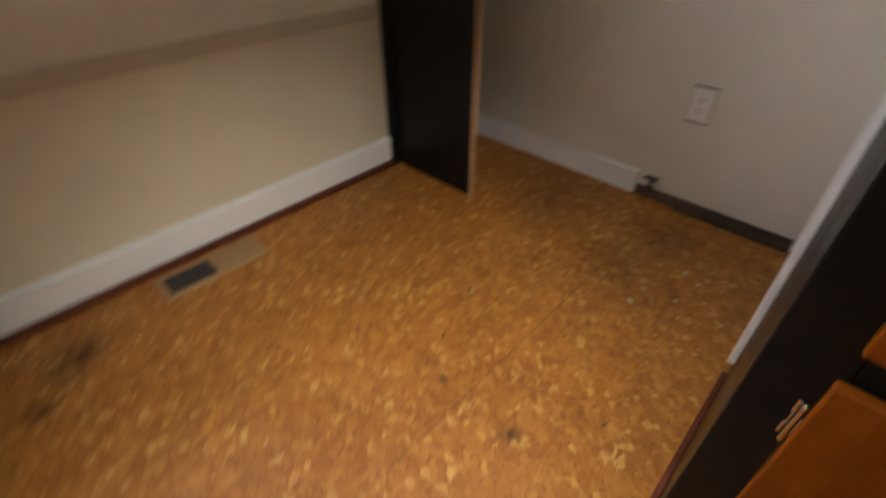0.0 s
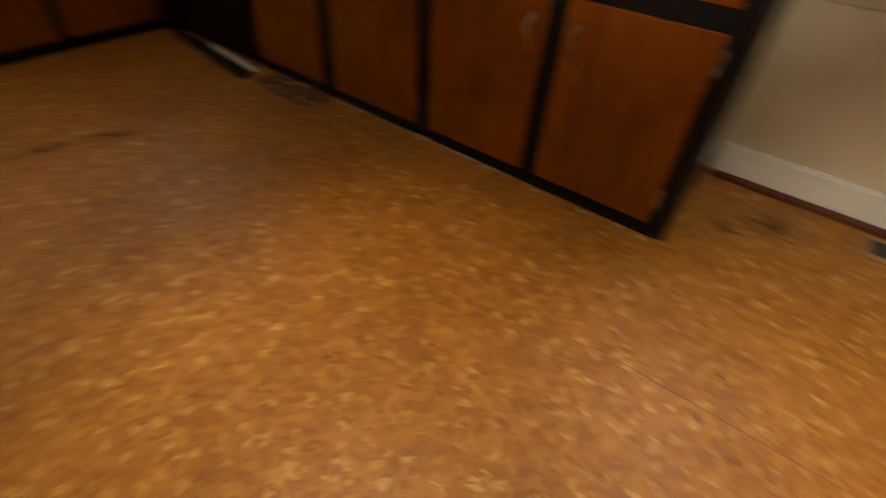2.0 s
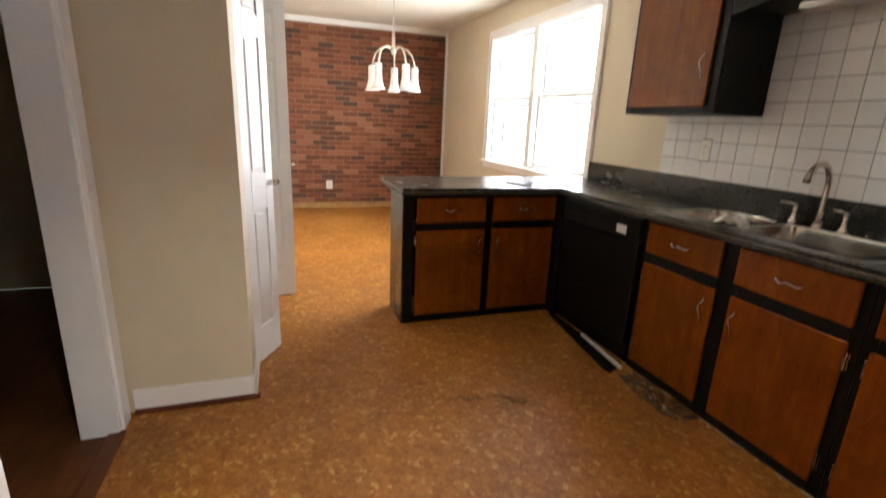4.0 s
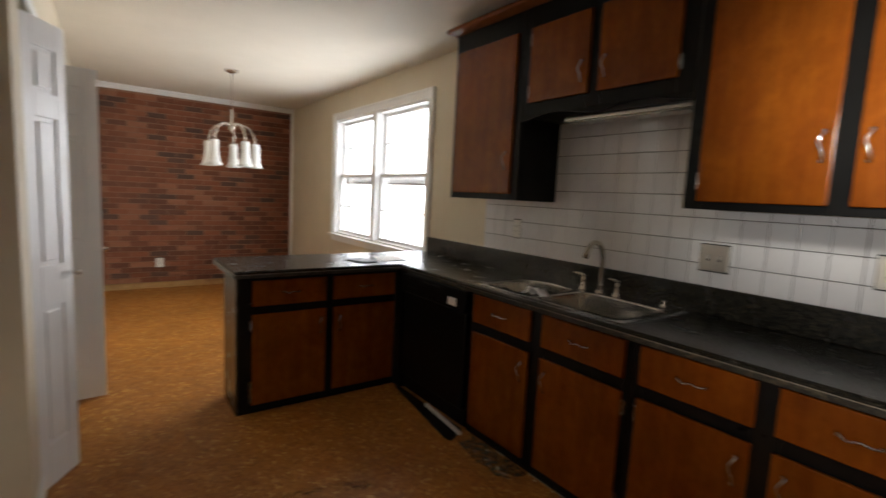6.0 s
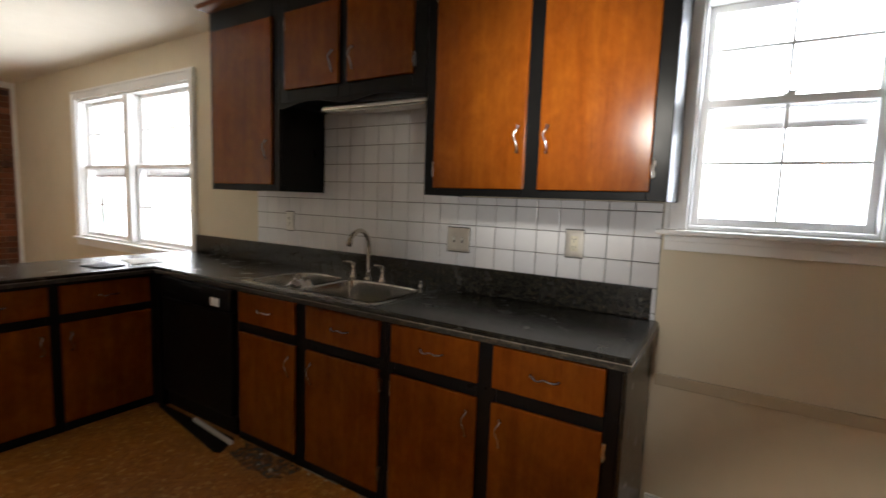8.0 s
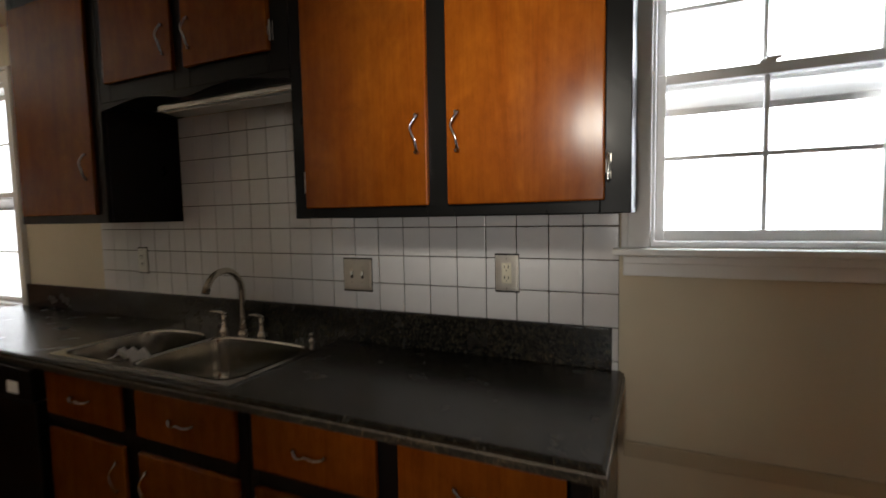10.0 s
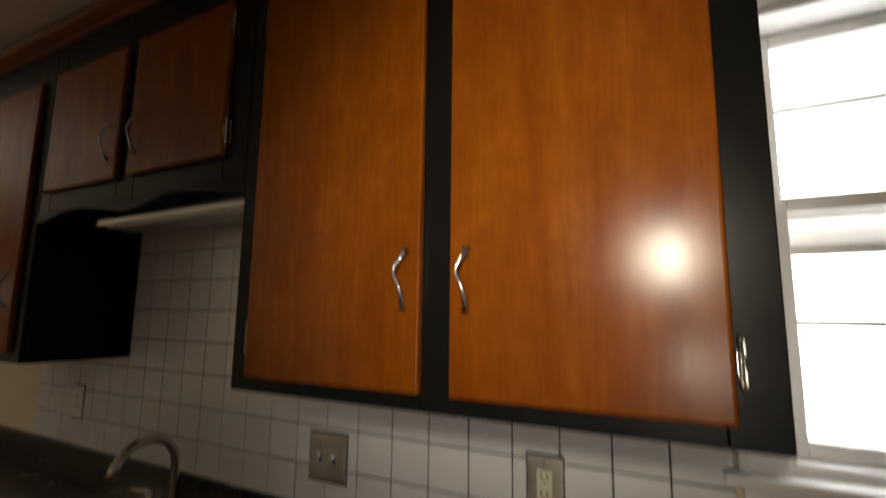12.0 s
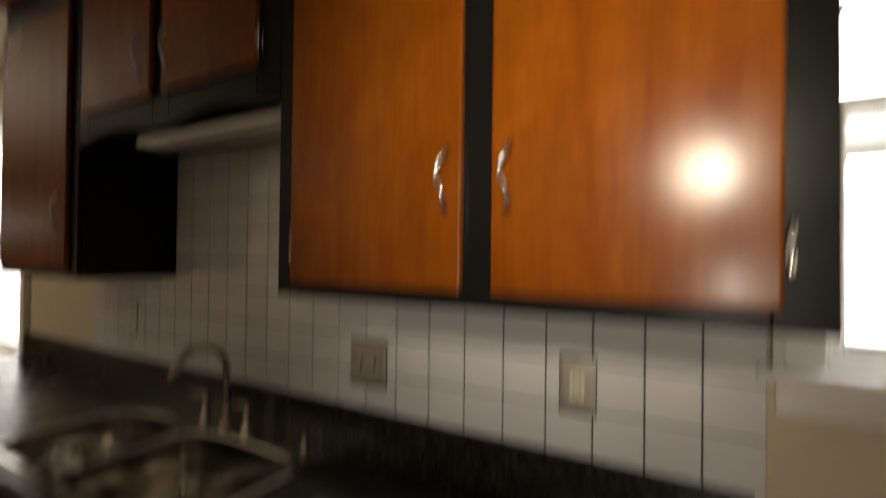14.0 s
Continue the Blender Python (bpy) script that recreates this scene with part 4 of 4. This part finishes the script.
run_moulding("floor_seam", [(0.02, EAST - 0.02, -1.084, -1.0825, 0.0002, 0.0008)], SUBFLOOR, "thin dark seam between two vinyl sheets", 0.0)

# floor register by the baseboard
vent = thing("floor_register", "tan floor register with a dark grille half closed", "floor vent")
vent.location = (0.708, -0.130, 0)
part("frame", rounded(blocks((-0.175, 0.175, -0.07, -0.048, 0.0, 0.008), (-0.175, 0.175, 0.048, 0.062, 0.0, 0.006), (-0.175, -0.155, -0.047, 0.047, 0.0, 0.006), (0.155, 0.175, -0.047, 0.047, 0.0, 0.006)), 0.002, 1), TAN, vent)
part("damper", block(0.0, 0.154, -0.047, 0.047, 0.0, 0.003, 0.001, 1), TAN, vent, "tan closed half")
part("opening", block(-0.154, -0.001, -0.047, 0.047, 0.0, 0.002, 0), SLOT, vent, "dark open half")
for k in range(9):
    part("slat", block(-0.150 + 0.017 * k, -0.147 + 0.017 * k, -0.046, 0.046, 0.0025, 0.005, 0), SUBFLOOR, vent)

def patch(seed, w, d, n=26):
    rnd = random.Random(seed)
    bm = bmesh.new()
    vs = []
    for k in range(n):
        a = 2 * math.pi * k / n
        c, s = math.cos(a), math.sin(a)
        f = 1.0 / max(abs(c), abs(s)) ** 0.9 * rnd.uniform(0.72, 1.04)
        vs.append(bm.verts.new((w / 2 * c * f, d / 2 * s * f, 0.0015)))
    lo = [bm.verts.new((v.co.x, v.co.y, 0.0)) for v in vs]
    bm.faces.new(vs)
    for k in range(n):
        bm.faces.new((vs[k], lo[k], lo[(k + 1) % n], vs[(k + 1) % n]))
    return bm
thing("bare_floor_patch", "grey bare patch where the vinyl is worn away", "floor patch", bm=patch(5, 0.46, 0.16), mat=RAWPATCH, at=(-1.68, -0.655, 0.0003))
for k, (px, py, w, d, turn) in enumerate(((-1.89, -1.57, 0.26, 0.07, 78), (-1.82, -1.36, 0.30, 0.10, 62), (0.905, -1.222, 0.09, 0.07, 0), (0.362, -1.165, 0.06, 0.035, 30), (0.265, -0.235, 0.22, 0.20, 40), (0.158, -0.350, 0.13, 0.09, 10), (1.80, -0.72, 0.55, 0.36, 30), (1.62, -1.16, 0.60, 0.36, 70), (1.88, -1.16, 0.40, 0.40, 20))):
    s = thing("floor_stain", "dark grimy scuff stain on the vinyl floor", "stain", "floor stains", "", patch(20 + k, w, d, 18), GRIME if k > 5 else DIRT, (px, py, 0.0003))
    s.rotation_euler = (0, 0, radians(turn))

def caulk_bm(x0, x1, y):
    """A thin uneven bead with a few breaks."""
    rnd, bm, x = random.Random(31), bmesh.new(), x0
    while x < x1:
        step = rnd.uniform(0.06, 0.22)
        if rnd.random() < 0.7:
            w, h, off = rnd.uniform(0.003, 0.006), rnd.uniform(0.002, 0.005), rnd.uniform(0.0, 0.003)
            box(bm, x, min(x + step - rnd.uniform(0.0, 0.02), x1), y - off - w, y - off, 0.0, h)
        x += step
    return rounded(bm, 0.0008, 1)
structure("trim_caulk", caulk_bm(-1.70, -0.02, -0.5708), CAULK, "thin pale broken caulk line at the cabinet foot")

def shard(seed, size):
    """A small broken flake with a few corners."""
    rnd = random.Random(seed)
    bm = bmesh.new()
    n = rnd.randint(5, 7)
    up = [bm.verts.new((size * rnd.uniform(0.6, 1.2) * math.cos(2 * math.pi * k / n), size * rnd.uniform(0.25, 0.6) * math.sin(2 * math.pi * k / n), 0.003 + 0.002 * rnd.random())) for k in range(n)]
    dn = [bm.verts.new((v.co.x * 1.05, v.co.y * 1.05, 0.0)) for v in up]
    bm.faces.new(up)
    bm.faces.new(dn[::-1])
    for k in range(n):
        bm.faces.new((up[k], dn[k], dn[(k + 1) % n], up[(k + 1) % n]))
    return bm
rnd = random.Random(11)
for k in range(14):
    o = thing("paint_flake", "small tan paint flake lying at the cabinet foot", "debris", "paint flakes", "", shard(k, rnd.uniform(0.005, 0.014)), RAIL, (-1.40 + 0.105 * k + rnd.uniform(-0.03, 0.03), -0.583 - rnd.uniform(0.0, 0.012), 0.0))
    o.rotation_euler = (0, 0, radians(rnd.uniform(-15, 15)))
for k in range(7):
    o = thing("paint_flake", "small pale paint flake lying in the recess", "debris", "paint flakes", "", shard(40 + k, rnd.uniform(0.006, 0.014)), RAIL, (rnd.uniform(1.45, 1.85), rnd.uniform(-1.40, -1.10), 0.0))
    o.rotation_euler = (0, 0, radians(rnd.uniform(0, 180)))
for k in range(12):
    o = thing("floor_chip", "pale grey chip of underlay on the bare patch", "debris", "underlay chips", "", shard(120 + k, rnd.uniform(0.008, 0.022)), MORTAR if k % 3 else RAIL, (rnd.uniform(-1.88, -1.50), rnd.uniform(-0.71, -0.60), 0.0018))
    o.rotation_euler = (0, 0, radians(rnd.uniform(-30, 30)))
for k in range(16):
    o = thing("floor_crumb", "dark crumb of dirt on the vinyl floor", "debris", "floor crumbs", "", shard(70 + k, rnd.uniform(0.005, 0.011)), SUBFLOOR, (rnd.uniform(-0.6, 1.7), rnd.uniform(-1.7, -0.7), 0.0))
    o.rotation_euler = (0, 0, radians(rnd.uniform(0, 180)))

# ---- closet bifold doors ----
def leaf_parts(parent, w, h, t=0.032):
    """One bifold leaf from x = 0 to w, with three raised panels in a column."""
    lf = part("leaf", block(0.002, w - 0.002, -t / 2 + 0.008, t / 2 - 0.008, 0.004, h - 0.004, 0.001, 1), TRIM, parent)
    st = w * 0.24
    rows = ((0.19, 0.80), (0.98, 1.60), (1.70, h - 0.11))
    part("stile", block(0, st, -t / 2, t / 2, 0, h, 0.002), TRIM, lf)
    part("stile", block(w - st, w, -t / 2, t / 2, 0, h, 0.002), TRIM, lf)
    cuts = [0.0] + [v for r in rows for v in r] + [h]
    for k in range(0, len(cuts), 2):
        part("rail", block(st + 0.0005, w - st - 0.0005, -t / 2, t / 2, cuts[k], cuts[k + 1], 0.002), TRIM, lf)
    for z0, z1 in rows:
        part("raised_panel", block(st + 0.018, w - st - 0.018, -t / 2 + 0.001, t / 2 - 0.001, z0 + 0.018, z1 - 0.018, 0.007, 2), TRIM, lf)
    return lf

def bifold(label, jamb, a1, a2, w):
    d = thing("bifold_door", label, "door", "closet bifold doors")
    d.location = (jamb[0], jamb[1], 0.015)
    one = leaf_parts(d, w, 1.99)
    one.rotation_euler = (0, 0, radians(a1))
    two = leaf_parts(d, w, 1.99)
    two.location = (w * math.cos(radians(a1)), w * math.sin(radians(a1)), 0)
    two.rotation_euler = (0, 0, radians(a2))
    part("knob", turned(bmesh.new(), [(0.0, 0.03), (0.014, 0.026), (0.016, 0.018), (0.007, 0.008), (0.010, 0.0)], (0, 0, 0), 12), NICKEL, d, "small round knob", (w * 0.9 * math.cos(radians(a1)), w * 0.9 * math.sin(radians(a1)) + 0.03, 0.93)).rotation_euler = (radians(-90), 0, 0)
    return d
bifold("white panelled bifold closet door standing ajar", (-2.44, -2.545), 150, 211, 0.245)
bifold("white panelled bifold closet door folded open", (-3.51, -2.60), 84, 276, 0.30)
run_moulding("closet_casing", [(-2.44, -2.425, -2.648, -2.532, 0, 2.045), (-3.545, -3.53, -2.648, -2.532, 0, 2.045), (-3.61, -3.55, -2.529, -2.512, 0, 2.10), (-3.61, -2.43, -2.529, -2.512, 2.047, 2.11)], TRIM, "white casing round the closet opening", 0.003)

# ---- chandelier over the dining floor ----
ch = thing("chandelier", "brushed nickel chandelier with five white glass shades", "chandelier")
ch.location = (-5.156, -1.214, CEILING)
part("canopy", turned(bmesh.new(), [(0.0, -0.03), (0.02, -0.03), (0.055, -0.018), (0.065, -0.001), (0.0, -0.001)]), NICKEL, ch)
part("rod", tube(bmesh.new(), [(0, 0, -0.03), (0, 0, -0.40)], 0.004, 8), NICKEL, ch)
part("hub", turned(bmesh.new(), [(0.0, -0.38), (0.014, -0.385), (0.016, -0.50), (0.03, -0.53), (0.032, -0.57), (0.02, -0.60), (0.0, -0.61)]), NICKEL, ch)
for k in range(5):
    a = radians(72 * k + 20)
    c, s = math.cos(a), math.sin(a)
    arc = [(0.02, -0.555), (0.05, -0.535), (0.10, -0.53), (0.155, -0.55), (0.20, -0.595), (0.225, -0.655), (0.235, -0.72)]
    arm = part("arm", tube(bmesh.new(), [(r * c, r * s, z) for r, z in arc], 0.010, 8), NICKEL, ch)
    part("shade", turned(bmesh.new(), [(0.0, -0.705), (0.036, -0.71), (0.040, -0.74), (0.037, -0.80), (0.042, -0.86), (0.056, -0.92), (0.074, -0.955), (0.070, -0.955), (0.052, -0.918), (0.038, -0.86), (0.033, -0.80), (0.034, -0.74)], (0.235 * c, 0.235 * s, 0), 18), SHADE, arm, "flared white glass shade")

# ---- small pieces: wall tiles and bricks ----
TW, TX, TZ = 0.107, 0.014, 1.228
grout = structure("tile_bed", blocks((-2.553, TX - 0.001, -0.006, -0.0005, 1.0, 1.372), (-1.914, -0.943, -0.006, -0.0005, 1.372, 1.845), (-0.092, TX - 0.001, -0.006, -0.0005, 0.66, 1.0)), GROUT, "white glazed square tiles with dark joints")
tiles = {}
def tile_at(x0, x1, z0, z1):
    key = (round(x1 - x0, 4), round(z1 - z0, 4))
    if key not in tiles:
        tiles[key] = mesh_of("tile", rounded(box(bmesh.new(), -key[0] / 2, key[0] / 2, -0.006, -0.0, -key[1] / 2, key[1] / 2), 0.0028, 2), TILE)
    o = part("tile", tiles[key], None, grout, "", ((x0 + x1) / 2, -0.0062, (z0 + z1) / 2))
    o.rotation_euler = (radians(random.uniform(-0.25, 0.25)), 0, radians(random.uniform(-0.25, 0.25)))
TH = 0.1055
for i in range(25):
    b = TX - TW * i
    a = max(b - TW, -2.553)
    if b - a < 0.02:
        continue
    for j in range(-6, 7):
        z0, z1 = TZ + TH * j, TZ + TH * (j + 1)
        top = 1.845 if -1.913 < (a + b) / 2 < -0.943 else 1.372
        low = 0.66 if i == 0 else 1.0
        z0, z1 = max(z0, low), min(z1, top)
        if z1 - z0 > 0.015:
            tile_at(a + 0.0014, b - 0.0014, z0 + 0.0014, z1 - 0.0014)

BL, BH, J = 0.20, 0.0575, 0.010
brick_mesh = mesh_of("brick", rounded(box(bmesh.new(), -0.014, 0.006, -BL / 2, BL / 2, -BH / 2, BH / 2), 0.003, 1), BRICK)
half_mesh = mesh_of("brick", rounded(box(bmesh.new(), -0.014, 0.006, -BL / 4 + J / 4, BL / 4 - J / 4, -BH / 2, BH / 2), 0.003, 1), BRICK)
rest = bmesh.new()
for r in range(36):
    z = 0.006 + (BH + J) * (r + 0.5)
    y = -0.04 - (0.0 if r % 2 else (BL + J) / 2)
    row = [(y - (BL + J) * (k + 0.5), brick_mesh) for k in range(12)]
    if not r % 2:
        row.append((-0.04 - (BL + J) / 4, half_mesh))
    for yy, me in row:
        if yy < -2.45 or z > CEILING - 0.06:
            continue
        dx = random.uniform(-0.002, 0.003)
        if yy > -1.75:
            o = part("brick", me, None, brick_wall, "", (BRICKX + dx - 0.006, yy, z))
            o.rotation_euler = (radians(random.uniform(-0.3, 0.3)), 0, 0)
        else:
            box(rest, BRICKX - 0.02 + dx, BRICKX + dx, yy - BL / 2, yy + BL / 2, z - BH / 2, z + BH / 2)
more = part("bricks", rest, BRICK, brick_wall)
tagged(more, "red bricks of the same wall", "", "", "stuff")
